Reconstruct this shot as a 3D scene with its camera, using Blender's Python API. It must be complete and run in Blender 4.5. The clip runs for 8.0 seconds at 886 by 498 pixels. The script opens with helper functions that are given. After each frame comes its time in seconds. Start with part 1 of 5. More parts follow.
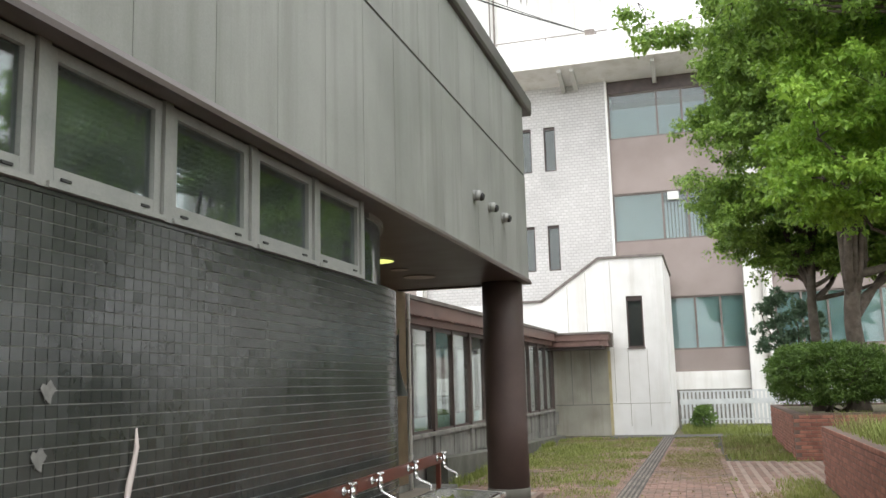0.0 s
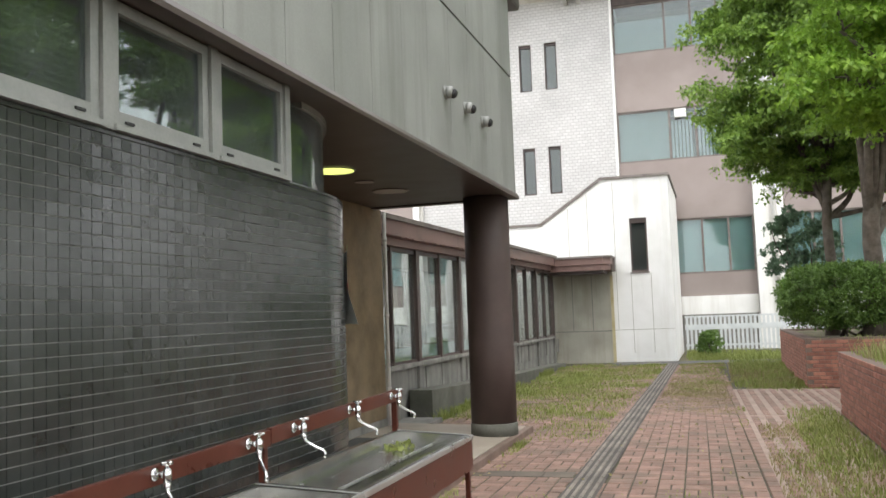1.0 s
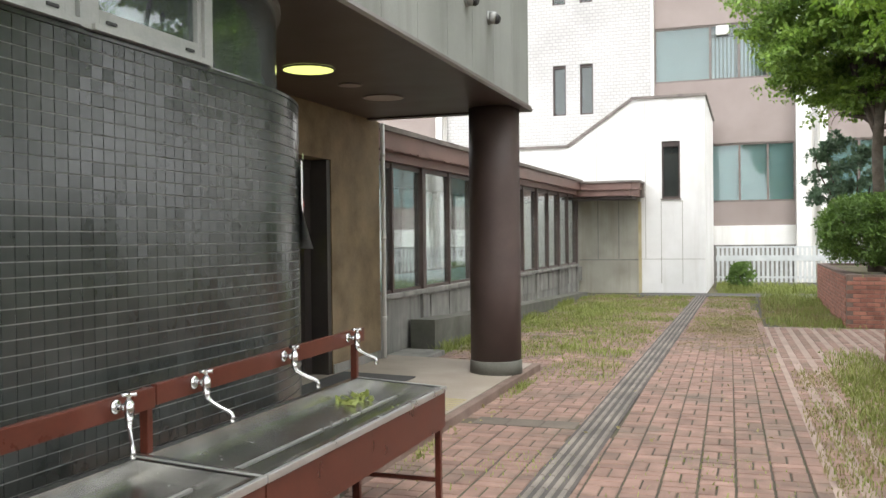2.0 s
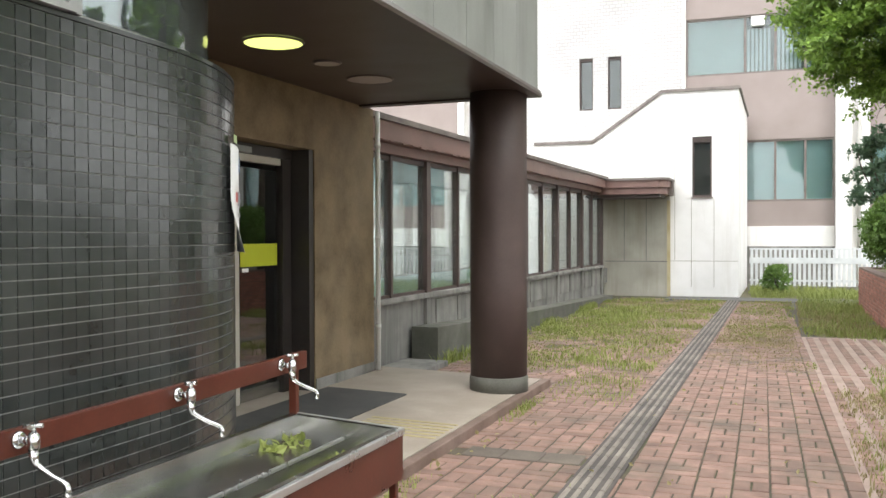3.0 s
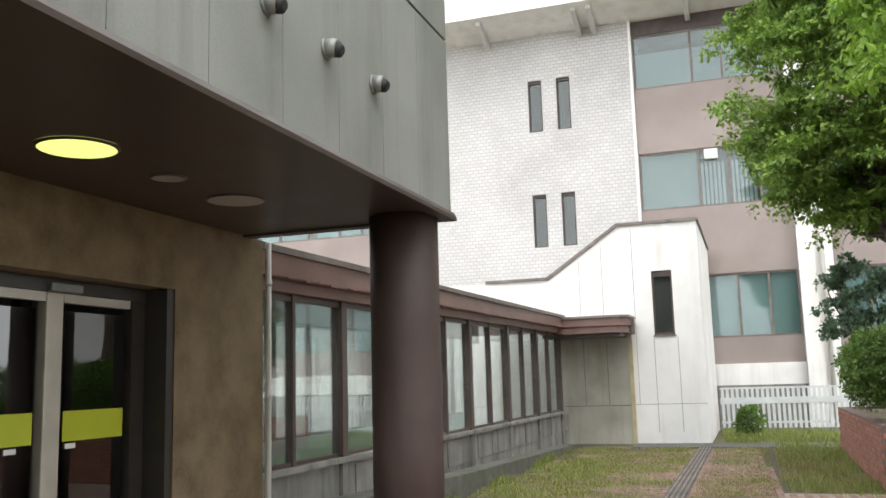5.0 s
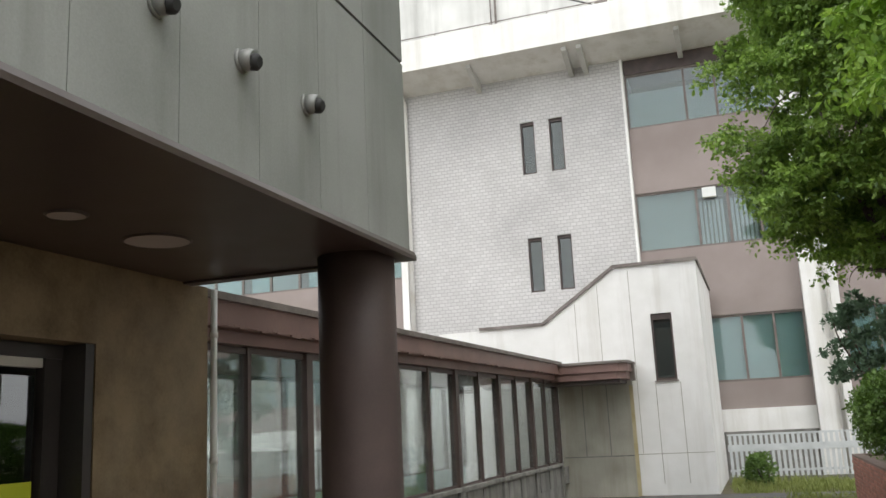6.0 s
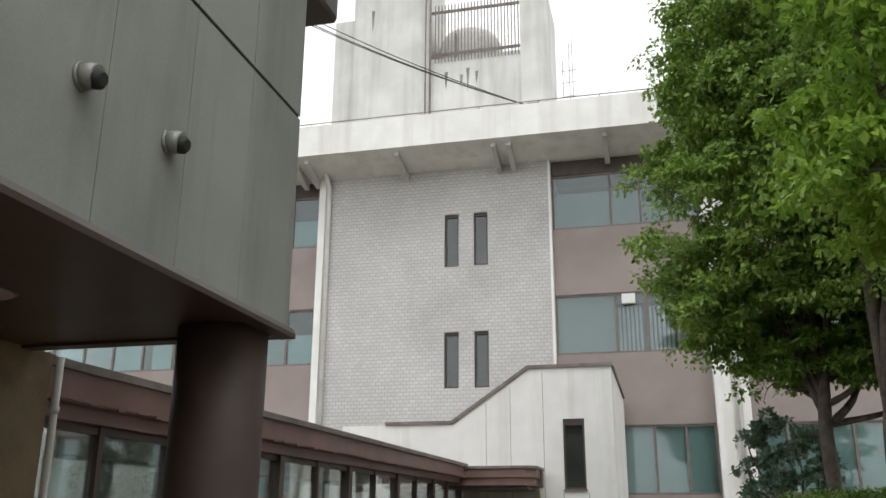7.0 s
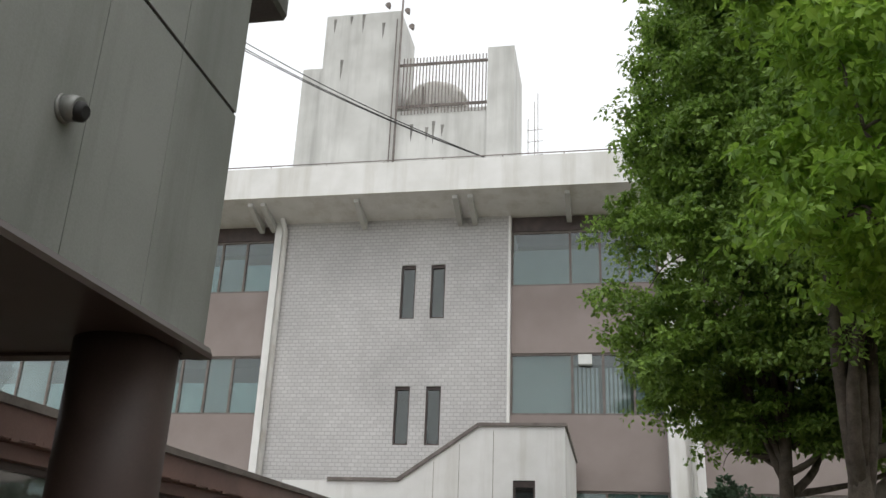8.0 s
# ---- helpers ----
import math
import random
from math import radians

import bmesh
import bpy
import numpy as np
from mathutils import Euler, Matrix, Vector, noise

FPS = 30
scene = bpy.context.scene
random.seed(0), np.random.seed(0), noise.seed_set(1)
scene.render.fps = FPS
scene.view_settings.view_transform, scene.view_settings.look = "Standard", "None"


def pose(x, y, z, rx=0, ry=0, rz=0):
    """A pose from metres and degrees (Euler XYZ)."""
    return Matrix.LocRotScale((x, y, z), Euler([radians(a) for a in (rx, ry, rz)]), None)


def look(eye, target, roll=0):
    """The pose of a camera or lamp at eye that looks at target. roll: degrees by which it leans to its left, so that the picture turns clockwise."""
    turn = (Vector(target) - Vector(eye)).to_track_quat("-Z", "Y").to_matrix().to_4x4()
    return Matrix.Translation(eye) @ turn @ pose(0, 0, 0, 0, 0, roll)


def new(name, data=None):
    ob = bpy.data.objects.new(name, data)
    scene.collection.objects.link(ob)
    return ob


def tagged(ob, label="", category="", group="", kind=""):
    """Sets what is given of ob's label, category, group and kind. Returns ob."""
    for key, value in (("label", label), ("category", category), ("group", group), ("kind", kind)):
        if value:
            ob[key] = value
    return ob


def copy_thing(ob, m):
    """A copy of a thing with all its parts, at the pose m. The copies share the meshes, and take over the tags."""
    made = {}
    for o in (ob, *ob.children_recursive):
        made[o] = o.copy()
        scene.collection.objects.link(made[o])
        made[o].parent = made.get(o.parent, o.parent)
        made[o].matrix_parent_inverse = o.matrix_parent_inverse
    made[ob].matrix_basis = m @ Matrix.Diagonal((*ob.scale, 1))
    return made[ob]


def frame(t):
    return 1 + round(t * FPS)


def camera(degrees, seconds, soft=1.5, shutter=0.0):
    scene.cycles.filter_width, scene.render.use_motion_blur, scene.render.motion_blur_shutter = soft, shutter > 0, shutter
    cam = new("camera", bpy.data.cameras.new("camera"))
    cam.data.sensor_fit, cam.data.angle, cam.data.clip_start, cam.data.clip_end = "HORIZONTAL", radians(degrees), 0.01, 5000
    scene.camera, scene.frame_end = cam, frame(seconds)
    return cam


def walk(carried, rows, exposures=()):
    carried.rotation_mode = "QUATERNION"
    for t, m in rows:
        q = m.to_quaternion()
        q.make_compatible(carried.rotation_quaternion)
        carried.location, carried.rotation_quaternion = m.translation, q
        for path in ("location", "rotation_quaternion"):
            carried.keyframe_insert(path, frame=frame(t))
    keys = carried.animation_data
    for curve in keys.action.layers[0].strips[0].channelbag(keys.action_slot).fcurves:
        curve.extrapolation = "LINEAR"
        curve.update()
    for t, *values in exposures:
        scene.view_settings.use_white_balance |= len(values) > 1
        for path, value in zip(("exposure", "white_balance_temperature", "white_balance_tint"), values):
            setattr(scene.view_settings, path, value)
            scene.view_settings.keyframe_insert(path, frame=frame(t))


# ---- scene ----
cam = camera(53.2, 8.0, shutter=0.1)
PATH = [
    (0, (0.279, 0.296, 1.633), (-0.277, 2.193, 1.941), -1.5),
    (0.5, (0.264, 0.974, 1.619), (-0.326, 2.864, 1.897), -1.7),
    (1, (0.274, 1.661, 1.597), (-0.307, 3.569, 1.747), -2.1),
    (1.5, (0.314, 2.311, 1.601), (-0.284, 4.22, 1.575), -2.7),
    (2, (0.265, 2.9, 1.614), (-0.389, 4.79, 1.591), -0.6),
    (2.2, (0.251, 3.133, 1.607), (-0.402, 5.023, 1.6), -0.2),
    (3.3, (0.199, 4.312, 1.642), (-0.533, 6.173, 1.611), -0.2),
    (3.5, (0.165, 4.467, 1.624), (-0.558, 6.332, 1.598), -0.3),
    (4, (0.26, 4.888, 1.673), (-0.468, 6.751, 1.667), -0.9),
    (4.5, (0.234, 5.312, 1.713), (-0.464, 7.185, 1.774), -0.8),
    (4.7, (0.213, 5.501, 1.717), (-0.451, 7.379, 1.899), -1.2),
    (6, (0.289, 6.661, 1.79), (-0.352, 8.513, 2.189), -2.8),
    (6.5, (0.272, 7.071, 1.864), (-0.298, 8.929, 2.338), -2.0),
    (7, (0.272, 7.477, 1.878), (-0.188, 9.33, 2.476), 0.3),
    (7.5, (0.258, 7.801, 1.87), (-0.137, 9.622, 2.596), 1.6),
    (8, (0.196, 8.197, 1.845), (-0.168, 10.024, 2.572), 2.3),
]
EXPOSURES = [(0, 1.14), (0.7, 1.2), (1.5, 1.38), (2.2, 1.5), (3.5, 1.64), (4.5, 1.54), (5.0, 1.25), (6.0, 0.75), (6.5, 0.55), (7.0, 0.35), (7.5, 0.15), (8, 0.1)]
walk(cam, [(t, look(eye, target, roll)) for t, eye, target, roll in PATH], EXPOSURES)

# ---- light and exposure ----
world = bpy.data.worlds.new("overcast_sky")
scene.world = world
world.use_nodes = True
wn, wl = world.node_tree.nodes, world.node_tree.links
sky = wn.new("ShaderNodeTexSky")
sky.sky_type = "NISHITA"
sky.sun_disc = False
sky.sun_elevation, sky.sun_rotation = radians(58), radians(150)
sky.dust_density, sky.air_density = 4.0, 1.0
grey = wn.new("ShaderNodeHueSaturation")
grey.inputs["Saturation"].default_value = 0.12
wl.new(sky.outputs["Color"], grey.inputs["Color"])
flat = wn.new("ShaderNodeMixRGB")
flat.inputs["Fac"].default_value = 0.6
flat.inputs["Color2"].default_value = (12.5, 12.7, 12.9, 1)
wl.new(grey.outputs["Color"], flat.inputs["Color1"])
wl.new(flat.outputs["Color"], wn["Background"].inputs["Color"])
wn["Background"].inputs["Strength"].default_value = 0.12

sun_data = bpy.data.lights.new("sun", "SUN")
sun_data.energy, sun_data.angle, sun_data.color = 0.5, radians(25), (1.0, 0.97, 0.93)
sun = new("sun", sun_data)
sun.matrix_world = look((6, -10, 20), (0, 0, 0))

# ---- materials ----
def nodes_of(name):
    m = bpy.data.materials.new(name)
    m.use_nodes = True
    nt = m.node_tree
    return m, nt, nt.nodes["Principled BSDF"]


def surface(name, low, high, scale=6.0, rough=0.7, metal=0.0, bump=0.15, fine=60.0, stain=None, stain_scale=0.8,
            stain_amount=0.5, streak=False, rand=0.0, rough_var=0.1, spec=0.5, bump_dist=0.004, contrast=(0.3, 0.7)):
    """A paint, stone or metal with variation at two scales, stains and relief."""
    m, nt, p = nodes_of(name)
    N, L = nt.nodes, nt.links
    tc = N.new("ShaderNodeTexCoord")
    geo = N.new("ShaderNodeNewGeometry")
    pos = geo.outputs["Position"]
    n1 = N.new("ShaderNodeTexNoise")
    n1.inputs["Scale"].default_value, n1.inputs["Detail"].default_value = scale, 6
    L.new(pos, n1.inputs["Vector"])
    n2 = N.new("ShaderNodeTexNoise")
    n2.inputs["Scale"].default_value, n2.inputs["Detail"].default_value = fine, 3
    L.new(pos, n2.inputs["Vector"])
    add = N.new("ShaderNodeMath")
    add.operation = "MULTIPLY_ADD"
    L.new(n2.outputs["Fac"], add.inputs[0])
    add.inputs[1].default_value = 0.35
    L.new(n1.outputs["Fac"], add.inputs[2])
    ramp = N.new("ShaderNodeMapRange")
    ramp.inputs["From Min"].default_value, ramp.inputs["From Max"].default_value = contrast[0] + 0.17, contrast[1] + 0.17
    L.new(add.outputs[0], ramp.inputs["Value"])
    mix = N.new("ShaderNodeMixRGB")
    mix.inputs["Color1"].default_value, mix.inputs["Color2"].default_value = (*low, 1), (*high, 1)
    L.new(ramp.outputs[0], mix.inputs["Fac"])
    col = mix.outputs["Color"]
    if stain:
        mp = N.new("ShaderNodeMapping")
        mp.inputs["Scale"].default_value = (3.5, 3.5, 0.25) if streak else (1, 1, 1)
        L.new(pos, mp.inputs["Vector"])
        n3 = N.new("ShaderNodeTexNoise")
        n3.inputs["Scale"].default_value, n3.inputs["Detail"].default_value = stain_scale, 8
        n3.inputs["Roughness"].default_value = 0.65
        L.new(mp.outputs[0], n3.inputs["Vector"])
        r3 = N.new("ShaderNodeMapRange")
        r3.inputs["From Min"].default_value, r3.inputs["From Max"].default_value = 0.48, 0.72
        r3.inputs["To Max"].default_value = stain_amount
        L.new(n3.outputs["Fac"], r3.inputs["Value"])
        ms = N.new("ShaderNodeMixRGB")
        ms.inputs["Color2"].default_value = (*stain, 1)
        L.new(r3.outputs[0], ms.inputs["Fac"])
        L.new(col, ms.inputs["Color1"])
        col = ms.outputs["Color"]
    if rand:
        oi = N.new("ShaderNodeObjectInfo")
        pi = N.new("ShaderNodeMath")
        pi.operation = "ADD"
        L.new(oi.outputs["Random"], pi.inputs[0])
        L.new(geo.outputs["Random Per Island"], pi.inputs[1])
        fr = N.new("ShaderNodeMath")
        fr.operation = "FRACT"
        L.new(pi.outputs[0], fr.inputs[0])
        mr = N.new("ShaderNodeMapRange")
        mr.inputs["To Min"].default_value, mr.inputs["To Max"].default_value = 1 - rand, 1 + rand
        L.new(fr.outputs[0], mr.inputs["Value"])
        hv = N.new("ShaderNodeHueSaturation")
        L.new(mr.outputs[0], hv.inputs["Value"])
        L.new(col, hv.inputs["Color"])
        col = hv.outputs["Color"]
    L.new(col, p.inputs["Base Color"])
    rr = N.new("ShaderNodeMapRange")
    rr.inputs["To Min"].default_value, rr.inputs["To Max"].default_value = max(0.02, rough - rough_var), min(1, rough + rough_var)
    L.new(n1.outputs["Fac"], rr.inputs["Value"])
    L.new(rr.outputs[0], p.inputs["Roughness"])
    p.inputs["Metallic"].default_value = metal
    p.inputs["Specular IOR Level"].default_value = spec
    if bump:
        b = N.new("ShaderNodeBump")
        b.inputs["Strength"].default_value, b.inputs["Distance"].default_value = bump, bump_dist
        L.new(add.outputs[0], b.inputs["Height"])
        L.new(b.outputs[0], p.inputs["Normal"])
    return m


def glass(name, tint=(0.8, 0.86, 0.85), rough=0.0, gain=1.6, dust=0.0):
    m, nt, p = nodes_of(name)
    N, L = nt.nodes, nt.links
    N.remove(p)
    out = N["Material Output"]
    tr = N.new("ShaderNodeBsdfTransparent")
    tr.inputs["Color"].default_value = (*tint, 1)
    gl = N.new("ShaderNodeBsdfGlossy")
    gl.inputs["Roughness"].default_value = rough
    gl.inputs["Color"].default_value = (0.95, 0.97, 0.97, 1)
    fr = N.new("ShaderNodeFresnel")
    fr.inputs["IOR"].default_value = 1.6
    geo = N.new("ShaderNodeNewGeometry")
    ns = N.new("ShaderNodeTexNoise")
    ns.inputs["Scale"].default_value = 0.9
    L.new(geo.outputs["Position"], ns.inputs["Vector"])
    b = N.new("ShaderNodeBump")
    b.inputs["Strength"].default_value, b.inputs["Distance"].default_value = 0.1, 0.02
    L.new(ns.outputs["Fac"], b.inputs["Height"])
    L.new(b.outputs[0], gl.inputs["Normal"])
    boost = N.new("ShaderNodeMath")
    boost.operation = "MULTIPLY_ADD"
    boost.inputs[1].default_value, boost.inputs[2].default_value = gain, 0.02
    boost.use_clamp = True
    L.new(fr.outputs[0], boost.inputs[0])
    mx = N.new("ShaderNodeMixShader")
    L.new(boost.outputs[0], mx.inputs[0])
    L.new(tr.outputs[0], mx.inputs[1])
    L.new(gl.outputs[0], mx.inputs[2])
    last = mx
    if dust:
        df = N.new("ShaderNodeBsdfDiffuse")
        df.inputs["Color"].default_value = (0.42, 0.45, 0.43, 1)
        nd = N.new("ShaderNodeTexNoise")
        nd.inputs["Scale"].default_value, nd.inputs["Detail"].default_value = 2.6, 7
        L.new(geo.outputs["Position"], nd.inputs["Vector"])
        rd = N.new("ShaderNodeMapRange")
        rd.inputs["From Min"].default_value, rd.inputs["From Max"].default_value = 0.3, 0.75
        rd.inputs["To Min"].default_value, rd.inputs["To Max"].default_value = dust * 0.5, dust * 1.6
        L.new(nd.outputs["Fac"], rd.inputs["Value"])
        m2 = N.new("ShaderNodeMixShader")
        L.new(rd.outputs[0], m2.inputs[0])
        L.new(mx.outputs[0], m2.inputs[1])
        L.new(df.outputs[0], m2.inputs[2])
        last = m2
    L.new(last.outputs[0], out.inputs["Surface"])
    return m


def leafy(name, dark, light, rough=0.45, trans=0.35):
    """Leaves and grass: each blade its own green, some light passing through."""
    m, nt, p = nodes_of(name)
    N, L = nt.nodes, nt.links
    geo = N.new("ShaderNodeNewGeometry")
    mix = N.new("ShaderNodeMixRGB")
    mix.inputs["Color1"].default_value, mix.inputs["Color2"].default_value = (*dark, 1), (*light, 1)
    ns = N.new("ShaderNodeTexNoise")
    ns.inputs["Scale"].default_value = 1.9
    ns.inputs["Detail"].default_value = 4
    L.new(geo.outputs["Position"], ns.inputs["Vector"])
    av = N.new("ShaderNodeMath")
    av.operation = "MULTIPLY_ADD"
    L.new(geo.outputs["Random Per Island"], av.inputs[0])
    av.inputs[1].default_value = 0.45
    sub = N.new("ShaderNodeMath")
    sub.operation = "SUBTRACT"
    L.new(ns.outputs["Fac"], sub.inputs[0])
    sub.inputs[1].default_value = 0.27
    L.new(sub.outputs[0], av.inputs[2])
    av.use_clamp = True
    L.new(av.outputs[0], mix.inputs["Fac"])
    L.new(mix.outputs[0], p.inputs["Base Color"])
    p.inputs["Roughness"].default_value = rough
    tl = N.new("ShaderNodeBsdfTranslucent")
    L.new(mix.outputs[0], tl.inputs["Color"])
    mx = N.new("ShaderNodeMixShader")
    mx.inputs[0].default_value = trans
    L.new(p.outputs[0], mx.inputs[1])
    L.new(tl.outputs[0], mx.inputs[2])
    L.new(mx.outputs[0], N["Material Output"].inputs["Surface"])
    return m


def facade_brick(name):
    """Pale glazed brick with recessed joints, for a wall far off."""
    m, nt, p = nodes_of(name)
    N, L = nt.nodes, nt.links
    geo = N.new("ShaderNodeNewGeometry")
    mp = N.new("ShaderNodeMapping")
    mp.inputs["Rotation"].default_value = (radians(90), 0, 0)
    L.new(geo.outputs["Position"], mp.inputs["Vector"])
    br = N.new("ShaderNodeTexBrick")
    br.inputs["Scale"].default_value = 1.0
    br.inputs["Brick Width"].default_value, br.inputs["Row Height"].default_value = 0.21, 0.12
    br.inputs["Mortar Size"].default_value = 0.014
    br.inputs["Mortar Smooth"].default_value = 0.3
    br.inputs["Color1"].default_value, br.inputs["Color2"].default_value = (0.51, 0.498, 0.49, 1), (0.57, 0.558, 0.55, 1)
    br.inputs["Mortar"].default_value = (0.40, 0.395, 0.385, 1)
    L.new(mp.outputs[0], br.inputs["Vector"])
    ns = N.new("ShaderNodeTexNoise")
    ns.inputs["Scale"].default_value, ns.inputs["Detail"].default_value = 0.5, 8
    L.new(geo.outputs["Position"], ns.inputs["Vector"])
    mr = N.new("ShaderNodeMapRange")
    mr.inputs["From Min"].default_value, mr.inputs["From Max"].default_value = 0.3, 0.7
    mr.inputs["To Min"].default_value, mr.inputs["To Max"].default_value = 0.86, 1.08
    L.new(ns.outputs["Fac"], mr.inputs["Value"])
    hv = N.new("ShaderNodeHueSaturation")
    L.new(mr.outputs[0], hv.inputs["Value"])
    L.new(br.outputs["Color"], hv.inputs["Color"])
    L.new(hv.outputs[0], p.inputs["Base Color"])
    p.inputs["Roughness"].default_value = 0.55
    b = N.new("ShaderNodeBump")
    b.inputs["Strength"].default_value, b.inputs["Distance"].default_value = 0.7, 0.02
    b.invert = True
    L.new(br.outputs["Fac"], b.inputs["Height"])
    L.new(b.outputs[0], p.inputs["Normal"])
    return m


M_PANEL = surface("grey_render_panel", (0.20, 0.206, 0.192), (0.285, 0.292, 0.275), 1.1, 0.6, bump=0.3, fine=90,
                  stain=(0.125, 0.127, 0.112), stain_scale=0.75, stain_amount=0.6, streak=True)
M_TILE = surface("dark_glazed_tile", (0.020, 0.023, 0.0215), (0.042, 0.0455, 0.0425), 2, 0.19, bump=0.06, fine=18, rand=0.12,
                 rough_var=0.10, spec=0.62)
M_GROUT = surface("tile_grout", (0.17, 0.172, 0.165), (0.30, 0.30, 0.285), 3, 0.85)
M_ALU = surface("weathered_aluminium", (0.21, 0.22, 0.21), (0.29, 0.29, 0.277), 5, 0.48, metal=0.25, bump=0.05)
M_STEEL = surface("stainless_steel", (0.40, 0.40, 0.385), (0.53, 0.525, 0.50), 4, 0.24, metal=0.97, bump=0.04, fine=200,
                  stain=(0.30, 0.28, 0.24), stain_scale=2.5, stain_amount=0.4)
M_POST = surface("brushed_champagne_steel", (0.46, 0.43, 0.37), (0.56, 0.53, 0.46), 4, 0.42, metal=0.35, bump=0.03, fine=150)
M_JAMB = surface("near_black_metal_frame", (0.022, 0.018, 0.016), (0.036, 0.03, 0.027), 4, 0.4, bump=0.03)
M_PALEPANEL = surface("pale_grey_blue_screen", (0.36, 0.41, 0.42), (0.46, 0.51, 0.52), 0.6, 0.7, bump=0)
# less metallic steel for edges, its paleness standing in for sky highlights
M_LIP = surface("edge_steel_sky_glint", (0.42, 0.42, 0.405), (0.52, 0.52, 0.505), 6, 0.3, metal=0.75, bump=0.02)
M_CHROME = surface("chrome", (0.52, 0.52, 0.52), (0.62, 0.62, 0.62), 8, 0.12, metal=1.0, bump=0, rough_var=0.05)
M_SOFFIT = surface("dark_brown_soffit_metal", (0.048, 0.034, 0.030), (0.074, 0.054, 0.048), 2, 0.36, bump=0.05)
M_COLUMN = surface("brown_painted_column", (0.044, 0.028, 0.024), (0.070, 0.046, 0.040), 3, 0.62, bump=0.12,
                   stain=(0.05, 0.03, 0.026), stain_scale=1.4, stain_amount=0.5)
M_BROWN = surface("faded_brown_sheet_metal", (0.15, 0.085, 0.07), (0.23, 0.14, 0.12), 3, 0.5, bump=0.12,
                  stain=(0.07, 0.04, 0.035), stain_scale=1.5, stain_amount=0.6)
M_FRAME = surface("dark_brown_window_frame", (0.045, 0.03, 0.026), (0.08, 0.055, 0.048), 4, 0.45, bump=0.06)
M_RED = surface("red_brown_enamel", (0.058, 0.015, 0.009), (0.092, 0.026, 0.016), 5, 0.3, spec=0.32, bump=0.06, stain=(0.07, 0.03, 0.02),
                stain_scale=3, stain_amount=0.4)
M_OCHRE = surface("ochre_sprayed_plaster", (0.115, 0.082, 0.043), (0.215, 0.157, 0.09), 3.2, 0.85, bump=0.9, fine=45,
                  stain=(0.28, 0.22, 0.15), stain_scale=0.9, stain_amount=0.5)
M_CONC = surface("weathered_concrete", (0.16, 0.156, 0.143), (0.265, 0.258, 0.238), 2.5, 0.85, bump=0.35, fine=70,
                 stain=(0.07, 0.07, 0.062), stain_scale=1.0, stain_amount=0.9, streak=True)
M_SLAB = surface("worn_concrete_slab", (0.245, 0.205, 0.165), (0.345, 0.298, 0.248), 1.8, 0.75, bump=0.2, fine=80,
                 stain=(0.20, 0.17, 0.14), stain_scale=1.2, stain_amount=0.5)
M_WHITE = surface("white_painted_concrete", (0.74, 0.735, 0.71), (0.84, 0.835, 0.82), 1.5, 0.75, bump=0.15,
                  stain=(0.48, 0.45, 0.38), stain_scale=0.5, stain_amount=0.5, streak=True)
# white concrete with stains, toned down further to paint in the canopy's shade
M_DIRTY_SHADE = surface("stained_shaded_white_concrete", (0.30, 0.29, 0.24), (0.44, 0.425, 0.37), 1.2, 0.8, bump=0.2,
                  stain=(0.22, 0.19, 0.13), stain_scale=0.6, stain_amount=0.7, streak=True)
M_ROOFCONC = surface("pale_grey_concrete", (0.50, 0.50, 0.48), (0.62, 0.62, 0.60), 0.8, 0.8, bump=0.2,
                     stain=(0.28, 0.28, 0.26), stain_scale=0.45, stain_amount=0.5, streak=True)
M_SPANDREL = surface("brown_grey_spandrel_panel", (0.25, 0.205, 0.19), (0.31, 0.26, 0.243), 0.8, 0.7, bump=0.05)
M_FBRICK = facade_brick("pale_brick_facing")
M_PAVER = surface("red_clay_paver", (0.166, 0.101, 0.079), (0.278, 0.178, 0.142), 5, 0.8, bump=0.35, fine=120, rand=0.2,
                  stain=(0.10, 0.088, 0.068), stain_scale=1.3, stain_amount=0.85)
M_JOINT = surface("earth_joint", (0.035, 0.03, 0.022), (0.09, 0.075, 0.05), 4, 0.95, bump=0.5, fine=60,
                  stain=(0.06, 0.075, 0.025), stain_scale=1.2, stain_amount=0.8)
M_TACT = surface("pale_tactile_bar", (0.13, 0.115, 0.10), (0.26, 0.23, 0.20), 2, 0.8, bump=0.3, rand=0.12,
                 stain=(0.25, 0.22, 0.17), stain_scale=1.0, stain_amount=0.5)
M_TBASE = surface("dark_grey_tactile_base", (0.045, 0.040, 0.036), (0.095, 0.085, 0.075), 2, 0.85, bump=0.3, rand=0.1)
M_CSLAB = surface("brown_grey_paving_slab", (0.095, 0.078, 0.062), (0.165, 0.138, 0.112), 3, 0.85, bump=0.3, rand=0.1)
M_YTACT = surface("faded_yellow_tactile_block", (0.30, 0.25, 0.12), (0.40, 0.34, 0.19), 4, 0.75, bump=0.2)
M_BRICK = surface("red_wall_brick", (0.21, 0.088, 0.062), (0.33, 0.145, 0.105), 6, 0.8, bump=0.3, rand=0.22)
M_CAP = surface("dark_grey_roof_metal", (0.07, 0.065, 0.06), (0.12, 0.11, 0.105), 3, 0.5, metal=0.2, bump=0.1)
M_SIDE = surface("pinkish_mortar_bed", (0.24, 0.175, 0.145), (0.34, 0.26, 0.22), 3, 0.85, bump=0.3)
M_MOSS = surface("dark_mossy_concrete", (0.075, 0.075, 0.062), (0.14, 0.138, 0.12), 3, 0.9, bump=0.4, stain=(0.06, 0.075, 0.035), stain_scale=1.0, stain_amount=0.7)
